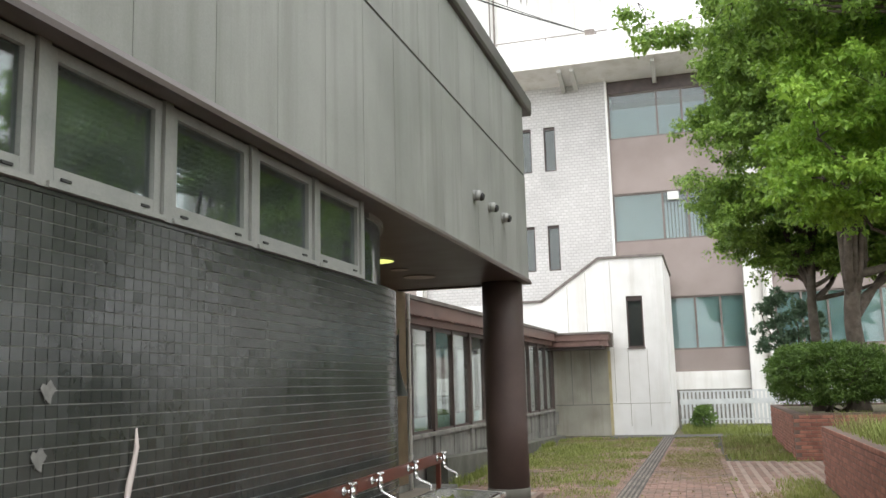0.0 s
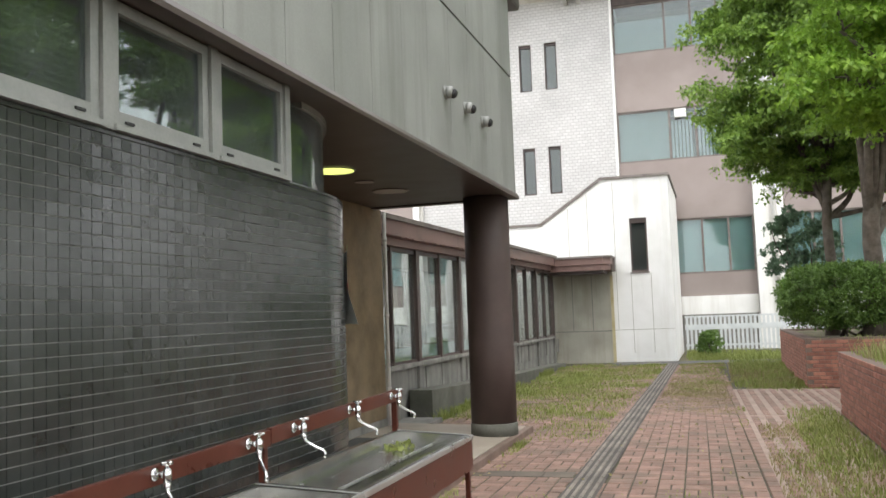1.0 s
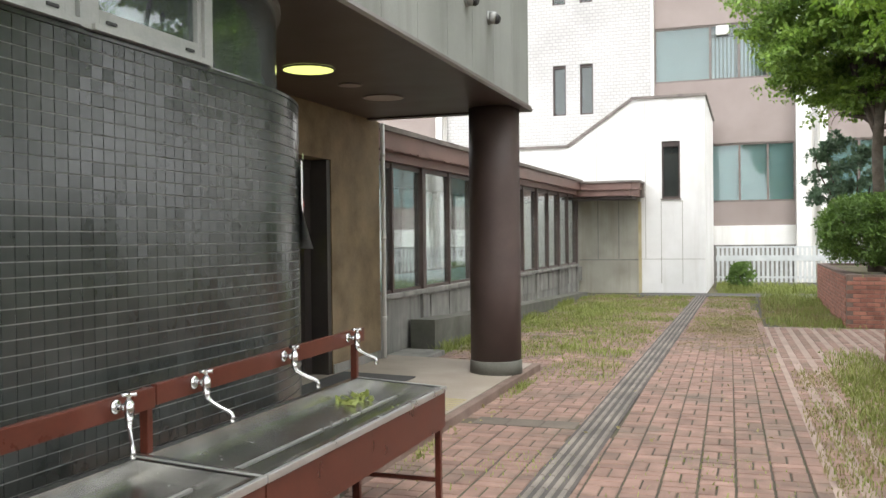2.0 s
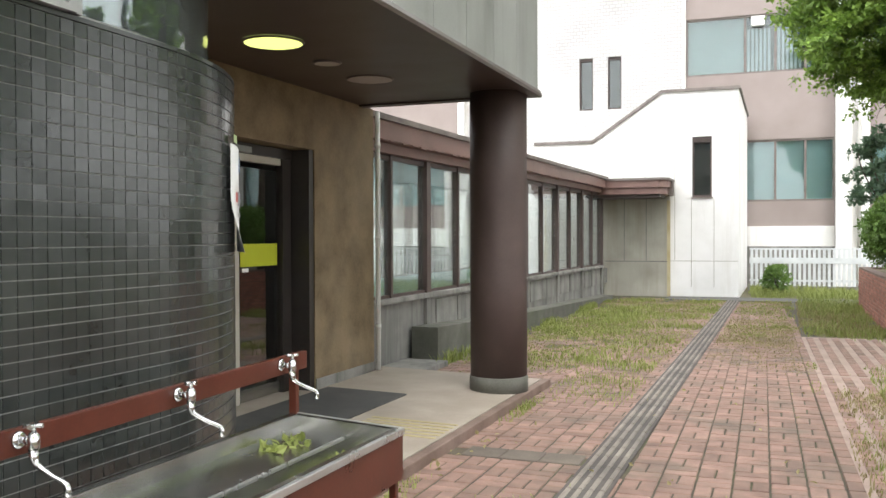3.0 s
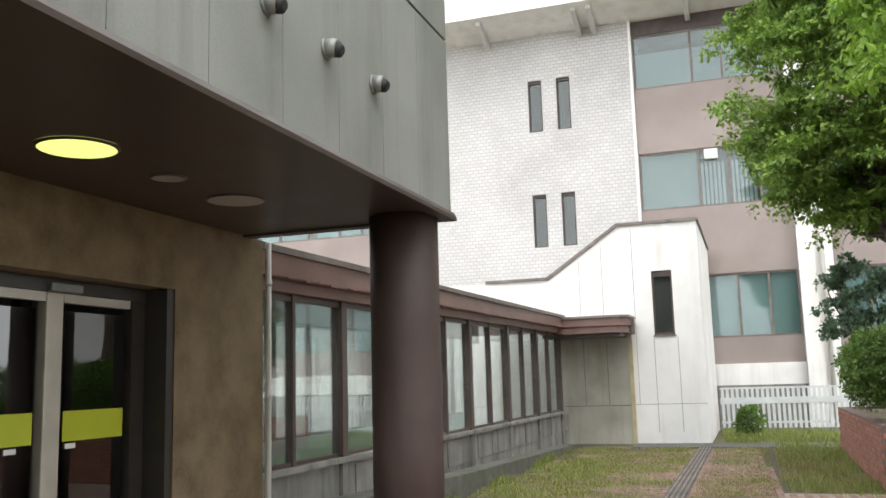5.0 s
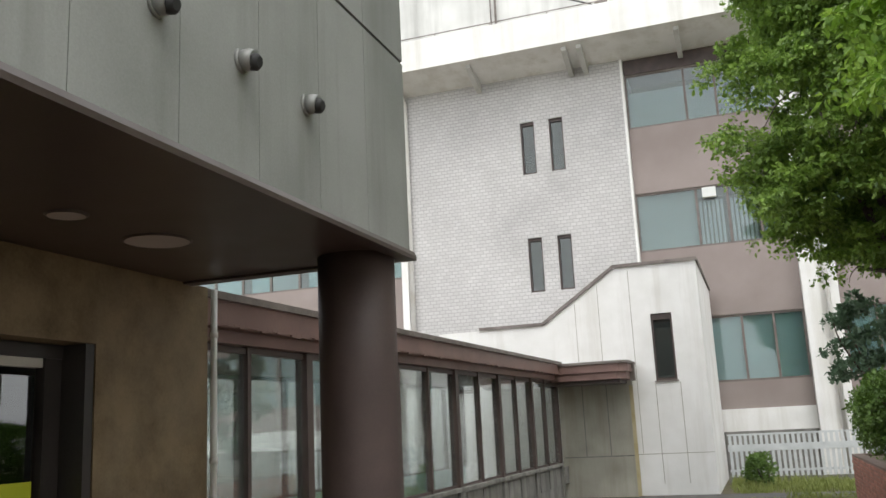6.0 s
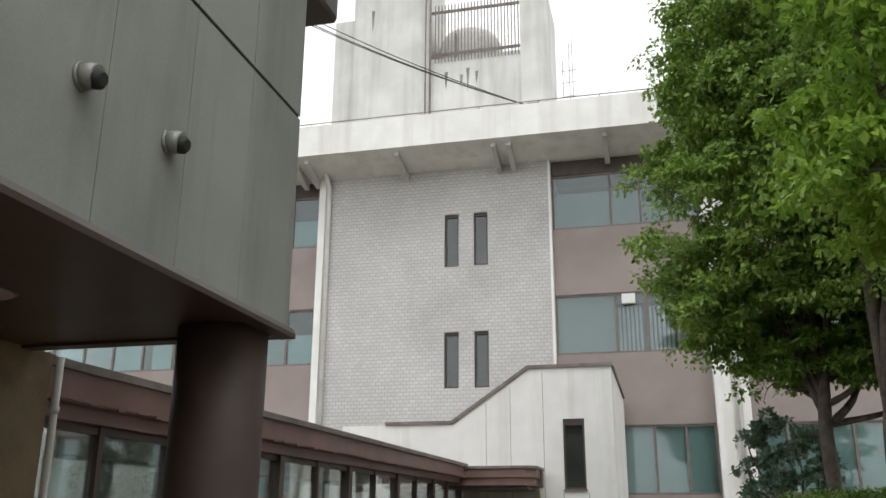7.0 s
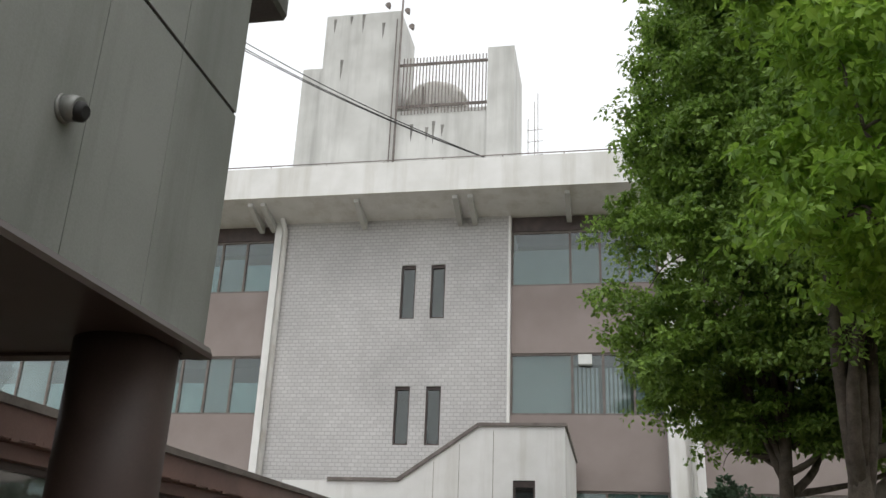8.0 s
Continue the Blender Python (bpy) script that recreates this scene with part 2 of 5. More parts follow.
M_KERB = surface("brown_brick_kerb", (0.12, 0.08, 0.062), (0.20, 0.14, 0.115), 4, 0.85, bump=0.4)
M_MORTAR = surface("dark_mortar", (0.12, 0.085, 0.07), (0.19, 0.14, 0.115), 8, 0.9, bump=0.4)
M_SOIL = surface("soil_and_moss", (0.075, 0.062, 0.035), (0.15, 0.13, 0.075), 2, 0.95, bump=0.8, fine=40,
                 stain=(0.085, 0.11, 0.035), stain_scale=1.2, stain_amount=0.8, bump_dist=0.02)
M_ASPHALT = surface("asphalt", (0.07, 0.068, 0.064), (0.13, 0.125, 0.115), 3, 0.9, bump=0.5, fine=120)
M_RUBBER = surface("dark_rubber_mat", (0.035, 0.035, 0.035), (0.065, 0.063, 0.06), 4, 0.85, bump=0.5, fine=200)
M_BLACK = surface("black_void_paint", (0.012, 0.012, 0.012), (0.02, 0.02, 0.02), 4, 0.7, bump=0)
M_ROOM = surface("dim_interior_paint", (0.22, 0.21, 0.19), (0.28, 0.27, 0.25), 2, 0.8, bump=0)
M_TEAL = surface("pale_teal_panel", (0.38, 0.58, 0.58), (0.48, 0.67, 0.67), 2, 0.6, bump=0)
M_CURTAIN = surface("pale_blue_curtain", (0.42, 0.60, 0.61), (0.60, 0.76, 0.76), 1.0, 0.8, bump=0.1)
M_BLINDW = surface("white_blind", (0.62, 0.66, 0.66), (0.74, 0.77, 0.77), 2, 0.6, bump=0)
M_BLIND = surface("grey_green_blind", (0.32, 0.38, 0.34), (0.42, 0.47, 0.43), 3, 0.6, bump=0)
M_LIME = surface("lime_yellow_film", (0.42, 0.46, 0.02), (0.48, 0.53, 0.03), 3, 0.5, bump=0)
M_PAPER = surface("white_paper", (0.68, 0.70, 0.68), (0.76, 0.77, 0.75), 5, 0.7, bump=0.05)
M_INK = surface("grey_ink", (0.25, 0.26, 0.28), (0.32, 0.33, 0.35), 5, 0.7, bump=0)
M_BLUEINK = surface("blue_ink", (0.07, 0.13, 0.22), (0.1, 0.17, 0.27), 5, 0.7, bump=0)
M_REDINK = surface("red_ink", (0.4, 0.06, 0.06), (0.5, 0.09, 0.08), 5, 0.7, bump=0)
M_PVC = surface("white_painted_pipe", (0.62, 0.61, 0.58), (0.74, 0.73, 0.70), 3, 0.5, bump=0.05, stain=(0.42, 0.38, 0.32),
                stain_scale=1.5, stain_amount=0.6)
M_FENCE = surface("white_fence_paint", (0.50, 0.525, 0.535), (0.63, 0.65, 0.655), 4, 0.5, bump=0.05)
M_SPOT = surface("pale_grey_spot", (0.10, 0.10, 0.095), (0.20, 0.20, 0.19), 18, 0.7, bump=0.3)
M_CABLE = surface("black_cable", (0.015, 0.015, 0.015), (0.03, 0.03, 0.03), 5, 0.6, bump=0)
M_RUST = surface("rusty_grey_metal", (0.13, 0.11, 0.10), (0.24, 0.21, 0.19), 4, 0.6, metal=0.3, bump=0.1)
M_LAMPOFF = surface("frosted_lamp_cover", (0.36, 0.31, 0.29), (0.42, 0.37, 0.35), 3, 0.5, bump=0)
M_BARK = surface("grey_brown_bark", (0.05, 0.038, 0.029), (0.125, 0.10, 0.08), 7, 0.9, bump=0.9, fine=40, bump_dist=0.02,
                 stain=(0.20, 0.18, 0.15), stain_scale=2.2, stain_amount=0.5)
M_LEAF = leafy("camphor_leaf", (0.05, 0.115, 0.017), (0.37, 0.55, 0.105), trans=0.40)
M_LEAF2 = leafy("fresh_leaf", (0.10, 0.22, 0.022), (0.44, 0.64, 0.10), trans=0.44)
M_SHRUB = leafy("clipped_shrub_leaf", (0.06, 0.12, 0.02), (0.16, 0.27, 0.05), trans=0.3)
M_BLUELEAF = leafy("grey_green_leaf", (0.07, 0.13, 0.075), (0.16, 0.25, 0.15), trans=0.25)
M_GRASS = leafy("grass_blade", (0.14, 0.18, 0.034), (0.34, 0.38, 0.115), rough=0.6, trans=0.3)
M_GRASSDRY = leafy("dry_grass_blade", (0.20, 0.17, 0.07), (0.36, 0.32, 0.16), rough=0.7, trans=0.3)
M_GLASS = glass("dusty_window_glass", (0.62, 0.68, 0.67), gain=0.85, dust=0.05)
M_FARGLASS = glass("office_window_glass", (0.70, 0.78, 0.78), gain=0.9, dust=0.05)
M_CLEAR = glass("clear_glass", (0.94, 0.97, 0.965), gain=0.6, dust=0.03)
M_DARKGLASS = glass("door_glass", (0.55, 0.58, 0.56))


def glow(name, colour, strength):
    m, nt, p = nodes_of(name)
    p.inputs["Base Color"].default_value = (*colour, 1)
    p.inputs["Emission Color"].default_value = (*colour, 1)
    p.inputs["Emission Strength"].default_value = strength
    return m


M_GLOW = glow("lit_lamp_cover", (0.80, 0.86, 0.24), 0.55)


# ---- mesh helpers ----
def box(bm, x0, x1, y0, y1, z0, z1, bevel=0.0):
    vs = [bm.verts.new((x, y, z)) for x in (x0, x1) for y in (y0, y1) for z in (z0, z1)]
    fs = [bm.faces.new([vs[i] for i in f]) for f in
          ((0, 1, 3, 2), (4, 6, 7, 5), (0, 4, 5, 1), (2, 3, 7, 6), (0, 2, 6, 4), (1, 5, 7, 3))]
    if bevel:
        es = {e for f in fs for e in f.edges}
        bmesh.ops.bevel(bm, geom=list(es), offset=bevel, segments=2, affect="EDGES", profile=0.6)


def boxes(*rows, bevel=0.0):
    bm = bmesh.new()
    for r in rows:
        box(bm, *r, bevel=bevel)
    return bm


def prism(profile, a0, a1, axis="y"):
    """A solid with the given outline, drawn out along an axis: y takes (x, z), x takes (y, z), z takes (x, y)."""
    bm = bmesh.new()
    def at(p, a):
        return {"y": (p[0], a, p[1]), "x": (a, p[0], p[1]), "z": (p[0], p[1], a)}[axis]
    lo = [bm.verts.new(at(p, a0)) for p in profile]
    hi = [bm.verts.new(at(p, a1)) for p in profile]
    n = len(profile)
    bm.faces.new(lo)
    bm.faces.new(hi[::-1])
    for i in range(n):
        bm.faces.new((lo[i], hi[i], hi[(i + 1) % n], lo[(i + 1) % n]))
    bmesh.ops.recalc_face_normals(bm, faces=bm.faces[:])
    return bm


def tube(bm, points, radii, sides=10, caps=True):
    """A round tube along points, with a radius at each."""
    rings = []
    pts = [Vector(p) for p in points]
    up = Vector((0.31, 0.2, 0.93))
    for i, p in enumerate(pts):
        d = (pts[min(i + 1, len(pts) - 1)] - pts[max(i - 1, 0)]).normalized()
        a = d.cross(up)
        if a.length < 0.05:
            a = d.cross(Vector((1, 0, 0)))
        a.normalize()
        b = d.cross(a)
        r = radii[i] if not isinstance(radii, (int, float)) else radii
        rings.append([bm.verts.new(p + r * (math.cos(t) * a + math.sin(t) * b))
                      for t in (2 * math.pi * k / sides for k in range(sides))])
    for r0, r1 in zip(rings, rings[1:]):
        for k in range(sides):
            f = bm.faces.new((r0[k], r0[(k + 1) % sides], r1[(k + 1) % sides], r1[k]))
            f.smooth = True
    if caps:
        bm.faces.new(rings[0][::-1])
        bm.faces.new(rings[-1])
    return bm


def disc(bm, c, r, thick, axis="z", sides=32):
    d = {"z": Vector((0, 0, 1)), "x": Vector((1, 0, 0)), "y": Vector((0, 1, 0))}[axis]
    tube(bm, [Vector(c), Vector(c) + thick * d], [r, r], sides)


def mesh_of(bm, name, material, smooth=False):
    me = bpy.data.meshes.new(name)
    bmesh.ops.recalc_face_normals(bm, faces=bm.faces[:]) if len(bm.faces) < 3000 else None
    bm.to_mesh(me)
    bm.free()
    me.materials.append(material)
    if smooth:
        for f in me.polygons:
            f.use_smooth = True
    return me


def part(name, bm, material, parent, label="", smooth=False):
    ob = new(name, mesh_of(bm, name, material, smooth))
    ob.parent = parent
    if label:
        tagged(ob, label)
    return ob


def thing(name, label, category, group="", at=(0, 0, 0), kind=""):
    ob = new(name)
    ob.location = at
    ob.empty_display_size = 0.2
    return tagged(ob, label, category, group, kind)


def solid(name, bm, material, label, category, kind="", group="", smooth=False):
    return tagged(new(name, mesh_of(bm, name, material, smooth)), label, category, group, kind)


def raw(name, verts, faces, material):
    me = bpy.data.meshes.new(name)
    me.from_pydata(verts, [], faces)
    me.materials.append(material)
    return new(name, me)

# ---- ground ----
bm = bmesh.new()
for x0, x1, y0, y1 in ((-400, 400, -300, 900),):
    nx, ny = 40, 60
    grid = [[bm.verts.new((x0 + (x1 - x0) * i / nx, y0 + (y1 - y0) * j / ny, -0.035)) for j in range(ny + 1)] for i in range(nx + 1)]
    for i in range(nx):
        for j in range(ny):
            bm.faces.new((grid[i][j], grid[i + 1][j], grid[i + 1][j + 1], grid[i][j + 1]))
ground = solid("ground", bm, M_SOIL, "bare earth and mossy soil round the paved path", "ground", "structure")
PATH_X0, PATH_X1, PATH_Y0, PATH_Y1 = -2.17, 0.60, -4.0, 27.4
pavement = solid("pavement", boxes((-4.4, PATH_X1 + 0.35, PATH_Y0, 5.0, -0.034, -0.008), (-4.4, PATH_X1 + 0.16, 5.0, 28.9, -0.034, -0.008)), M_JOINT,
                 "red clay brick path with weedy joints", "paving", "structure")
asphalt = solid("asphalt_strip", boxes((-2.7, 2.2, 27.6, 28.88, -0.03, 0.004)), M_ASPHALT,
                "narrow dark asphalt strip before the stair tower", "paving", "structure")

# ---- low building with the tiled wall ----
FX, TX = -2.115, -2.23           # panel face, tile face
CX, CY, CR = -4.03, 7.1, 1.80   # rounded end of the tiled wall
TILE_TOP, SOFFIT = 2.445, 3.085
END_Y = 12.83


def arc(r, a0, a1, n):
    return [(CX + r * math.cos(a0 + (a1 - a0) * i / n), CY + r * math.sin(a0 + (a1 - a0) * i / n)) for i in range(n + 1)]


outer = [(TX - 0.012, -4.0)] + arc(CR - 0.012, 0, math.pi / 2, 24) + [(-4.6, CY + CR - 0.012)]
inner = [(-4.6, CY + CR - 0.3), (CX, CY + CR - 0.3)] + arc(CR - 0.25, math.pi / 2, 0, 16)[1:] + [(TX - 0.25, -4.0)]
wall_tiled = solid("wall_tiled", prism(outer + inner, 0.0, TILE_TOP, "z"), M_GROUT,
                   "dark grey glazed square tile wall with rounded corner", "wall", "structure")
# coping over the tiles
o2 = [(TX - 0.004, -4.0)] + arc(CR - 0.004, 0, math.pi / 2, 24) + [(-4.5, CY + CR - 0.004)]
i2 = [(-4.5, CY + CR - 0.26), (CX, CY + CR - 0.26)] + arc(CR - 0.26, math.pi / 2, 0, 16)[1:] + [(TX - 0.26, -4.0)]
part("coping", prism(o2 + i2, TILE_TOP + 0.002, TILE_TOP + 0.02, "z"), M_TILE, wall_tiled, "dark tile coping")

# upper storey of grey panels
canopy = thing("wall_upper_storey", "grey rendered panel upper storey overhanging the entrance", "wall", kind="structure")
part("core", boxes((-9.5, FX - 0.03, -4.0, END_Y - 0.03, SOFFIT + 0.06, 5.70)), M_GROUT, canopy)
part("soffit", boxes((-9.4, FX - 0.06, -4.0, END_Y - 0.06, SOFFIT, SOFFIT + 0.055)), M_SOFFIT, canopy, "dark brown metal soffit")
part("drip_edge", prism([(FX - 0.08, SOFFIT - 0.02), (FX + 0.03, SOFFIT - 0.02), (FX + 0.03, SOFFIT + 0.012), (FX + 0.012, SOFFIT + 0.05), (FX - 0.08, SOFFIT + 0.05)],
     -4.0, END_Y + 0.06), M_SOFFIT, canopy, "dark metal drip edge")
part("drip_edge", boxes((-9.4, FX - 0.081, END_Y - 0.08, END_Y + 0.05, SOFFIT - 0.02, SOFFIT + 0.05)), M_SOFFIT, canopy)
SEAM = 4.66
ys = [END_Y]
y = 12.08
while y > -4:
    ys.append(y)
    y -= 0.71
for a, b in zip(ys, ys[1:]):
    for z0, z1 in ((SOFFIT + 0.055, SEAM - 0.014), (SEAM + 0.014, 5.70)):
        bm = boxes((FX - 0.03, FX, b + 0.003, a - 0.003, z0, z1))
        part("panel", bm, M_PANEL, canopy)
for k in range(9):
    for z0, z1 in ((SOFFIT + 0.055, SEAM - 0.014), (SEAM + 0.014, 5.70)):
        part("panel", boxes((FX - 0.035 - 0.71 * (k + 1) + 0.003, FX - 0.035 - 0.71 * k - 0.003, END_Y - 0.03, END_Y, z0, z1)), M_PANEL, canopy)
part("groove", boxes((FX - 0.029, FX - 0.012, -4.0, END_Y - 0.012, SEAM - 0.013, SEAM + 0.013)), M_BLACK, canopy)
part("roof_cap", prism([(-9.6, 5.71), (FX + 0.04, 5.71), (FX + 0.06, 5.75), (FX + 0.06, 5.93), (FX + 0.01, 5.97), (-9.6, 5.97)], -4.0, END_Y + 0.46), M_CAP, canopy,
     "dark weathered metal roof cap")
for y in (9.77, 10.48, 11.2):
    vent = thing("wall_vent", "small round hooded metal vent on the grey panels", "vent", "vents on the grey panels")
    bm = bmesh.new()
    tube(bm, [(FX, y, 3.755), (FX + 0.018, y, 3.755)], [0.068, 0.066], 24)
    part("flange", bm, M_ALU, vent)
    bm = bmesh.new()
    tube(bm, [(FX + 0.015, y, 3.755), (FX + 0.05, y, 3.753), (FX + 0.085, y, 3.745)], [0.058, 0.060, 0.055], 24)
    part("hood", bm, M_ALU, vent)
    bm = bmesh.new()
    tube(bm, [(FX + 0.06, y, 3.739), (FX + 0.096, y, 3.733), (FX + 0.115, y, 3.729)], [0.046, 0.047, 0.03], 20)
    part("mouth", bm, M_BLACK, vent)

# window band
WX = -2.25
wys = [6.65 - 0.877 * k for k in range(13)]
for k, (y1, y0) in enumerate(zip(wys, wys[1:])):
    w = thing("window", "aluminium framed window above the dark tiles", "window", "windows above the tiled wall", kind="structure")
    y0i, y1i = y0 + 0.035, y1 - 0.035
    part("window_frame", boxes((WX - 0.07, WX + 0.03, y0 - 0.034, y0 + 0.034, TILE_TOP + 0.024, SOFFIT + 0.05)), M_ALU, w)
    part("window_sill", boxes((WX - 0.07, WX + 0.045, y0i, y1i, TILE_TOP + 0.024, TILE_TOP + 0.05)), M_ALU, w)
    bm = boxes((WX - 0.04, WX + 0.012, y0i + 0.004, y0i + 0.06, TILE_TOP + 0.054, 3.075), (WX - 0.04, WX + 0.012, y1i - 0.06, y1i - 0.004, TILE_TOP + 0.054, 3.075),
               (WX - 0.04, WX + 0.012, y0i + 0.061, y1i - 0.061, TILE_TOP + 0.054, TILE_TOP + 0.12), (WX - 0.04, WX + 0.012, y0i + 0.061, y1i - 0.061, 3.02, 3.075))
    part("sash", bm, M_ALU, w)
    pane = part("pane", boxes((WX - 0.02, WX - 0.014, y0i + 0.06, y1i - 0.06, TILE_TOP + 0.12, 3.02)), M_GLASS, w)
    pane.visible_shadow = False
    part("latch", boxes((WX + 0.012, WX + 0.022, y0i + 0.10, y0i + 0.16, TILE_TOP + 0.07, TILE_TOP + 0.082), (WX + 0.012, WX + 0.022, y1i - 0.16, y1i - 0.10, TILE_TOP + 0.07, TILE_TOP + 0.082)), M_BLACK, w)
    if k >= 2:
        bl = thing("window_blind", "grey green horizontal blind drawn behind the window", "blind", "blinds behind the windows")
        for j in range(17):
            bm = bmesh.new()
            z = TILE_TOP + 0.1 + 0.034 * j
            vs = [bm.verts.new(p) for p in ((WX - 0.12, y0i, z + 0.02), (WX - 0.12, y1i, z + 0.02), (WX - 0.095, y1i, z), (WX - 0.095, y0i, z))]
            bm.faces.new(vs)
            part("slat", bm, M_BLIND, bl)
# rounded glass end
GR = 1.66
curved = thing("window_curved", "curved glass window round the building corner", "window", kind="structure")
a1 = radians(52)
for zc in ((TILE_TOP + 0.024, TILE_TOP + 0.06), (3.04, SOFFIT)):
    part("window_frame", prism(arc(GR + 0.03, -0.02, a1, 20) + arc(GR - 0.04, a1, -0.02, 20), zc[0], zc[1], "z"), M_ALU, curved)
bm = prism(arc(GR, 0, a1, 24) + arc(GR - 0.006, a1, 0, 24), TILE_TOP + 0.06, 3.04, "z")
part("pane", bm, M_GLASS, curved).visible_shadow = False
bm = bmesh.new()
px, py = CX + GR * math.cos(a1), CY + GR * math.sin(a1)
tube(bm, [(px, py, TILE_TOP + 0.02), (px, py, SOFFIT)], [0.035, 0.035], 12)
part("end_post", bm, M_ALU, curved)
part("end_post", boxes((WX - 0.07, WX + 0.03, 6.587, 6.653, TILE_TOP + 0.024, SOFFIT + 0.04)), M_ALU, curved)
part("pane", boxes((WX - 0.12, WX - 0.114, 6.654, 7.1, TILE_TOP + 0.06, 3.04)), M_GLASS, curved).visible_shadow = False
part("window_frame", boxes((WX - 0.15, WX - 0.08, 6.654, 7.1, TILE_TOP + 0.024, TILE_TOP + 0.06)), M_ALU, curved)
# room behind the windows
solid("wall_room_back", boxes((-6.0, -5.9, -4.0, 8.5, 0.0, SOFFIT)), M_ROOM, "plain dim inner wall", "wall", "structure")
solid("floor_room", boxes((-5.9, TX - 0.26, -4.0, 7.0, 2.0, 2.05)), M_ROOM, "plain dim inner floor", "floor", "structure")

# ---- entrance ----
DX, PZ = -4.10, 0.13
platform = thing("entrance_platform", "worn beige concrete entrance platform one step high", "platform", kind="structure")
part("slab", prism([(-9.0, 0.0), (-2.24, 0.0), (-2.24, 0.085), (-4.2, PZ), (-9.0, PZ)], 8.0, 13.42), M_SLAB, platform)
part("kerb_edge", boxes((-2.235, -2.15, 8.0, 13.42, -0.02, 0.083), bevel=0.012), M_KERB, platform, "brown chipped kerb edge")
part("kerb_edge", boxes((-4.3, -2.15, 13.425, 13.50, -0.02, 0.08), bevel=0.012), M_KERB, platform)
wall_entrance = thing("wall_entrance", "ochre sprayed plaster wall beside the entrance door", "wall", kind="structure")
part("pier", boxes((DX - 0.35, DX, 11.75, 13.10, PZ - 0.01, SOFFIT - 0.002)), M_OCHRE, wall_entrance)
part("lintel", boxes((DX - 0.35, DX, 8.9, 11.749, 2.50, SOFFIT - 0.002)), M_OCHRE, wall_entrance)
part("pier", boxes((DX - 0.35, DX, 8.85, 9.25, PZ - 0.01, 2.499)), M_OCHRE, wall_entrance)
part("baseboard", boxes((DX - 0.3, DX + 0.012, 11.76, 13.11, PZ, PZ + 0.10)), M_CONC, wall_entrance, "grey stone skirting")
# glazed doors
GX = -4.36
door = thing("door_1", "glazed steel entrance door with lime yellow band", "door", kind="structure")
part("frame", boxes((GX - 0.05, DX - 0.01, 11.66, 11.745, PZ, 2.495), (GX - 0.05, GX + 0.06, 9.26, 11.655, 2.40, 2.495), (GX - 0.05, DX - 0.01, 9.255, 9.32, PZ, 2.399)), M_JAMB, door, "dark brown metal door frame")
part("frame", boxes((GX - 0.03, GX + 0.05, 11.50, 11.655, PZ, 2.399)), M_JAMB, door)
part("post", boxes((GX - 0.05, GX + 0.035, 10.625, 10.785, PZ, 2.40), bevel=0.01), M_POST, door, "brushed stainless steel centre post")
part("sensor_box", boxes((GX - 0.03, GX + 0.10, 10.60, 10.90, 2.402, 2.46), bevel=0.01), M_ALU, door, "aluminium sensor box")
part("transom", boxes((GX - 0.04, GX + 0.03, 10.79, 11.499, 2.335, 2.399), (GX - 0.04, GX + 0.03, 9.32, 10.62, 2.335, 2.399)), M_POST, door, "brushed steel door track cover")
for y0, y1 in ((9.33, 10.59), (10.81, 11.495)):
    leaf = part("leaf", boxes((GX - 0.006, GX, y0 + 0.03, y1 - 0.03, PZ + 0.12, 2.28)), M_DARKGLASS, door, "dark clear glass leaf")
    leaf.visible_shadow = False
    part("rail", boxes((GX - 0.02, GX + 0.02, y0, y1, PZ + 0.01, PZ + 0.12)), M_STEEL, leaf)
    part("film_band", boxes((GX + 0.004, GX + 0.007, y0 + 0.03, y1 - 0.03, 1.37, 1.58)), M_LIME, leaf, "lime yellow safety band")
    part("film_label", boxes((GX + 0.004, GX + 0.007, y0 + (0.06 if y0 > 10 else 1.0), y0 + (0.16 if y0 > 10 else 1.1), 1.32, 1.355)), M_PAPER, leaf)
# lobby inside
lobby = thing("lobby_room", "dim entrance lobby behind the glass door", "room", kind="structure")
part("inner_wall", boxes((-9.0, -8.9, 7.5, 14.0, PZ, SOFFIT)), M_ROOM, lobby)
part("inner_wall", boxes((-8.9, DX - 0.36, 13.0, 13.1, PZ, SOFFIT)), M_ROOM, lobby)
part("inner_wall", boxes((-8.9, DX - 0.36, 8.4, 8.5, PZ, SOFFIT)), M_ROOM, lobby)
# soffit lamps
for y, r, lit in ((9.72, 0.215, True), (10.55, 0.105, False), (11.36, 0.205, False)):
    lamp = thing("ceiling_lamp", "round recessed ceiling lamp, glowing pale yellow" if lit else "round recessed ceiling lamp, switched off", "lamp", "lamps in the soffit")
    bm = bmesh.new()
    disc(bm, (-3.30, y, SOFFIT - 0.012), r, 0.011, "z", 40)
    part("cover", bm, M_GLOW if lit else M_LAMPOFF, lamp)
    bm = bmesh.new()
    n = 40
    for k in range(n):
        a, b = 2 * math.pi * k / n, 2 * math.pi * (k + 1) / n
        q = [bm.verts.new((-3.30 + rr * math.cos(t), y + rr * math.sin(t), z)) for rr, z in ((r, SOFFIT - 0.014), (r + 0.018, SOFFIT - 0.002)) for t in (a, b)]
        bm.faces.new((q[0], q[1], q[3], q[2]))
    part("trim_ring", bm, M_SOFFIT, lamp)
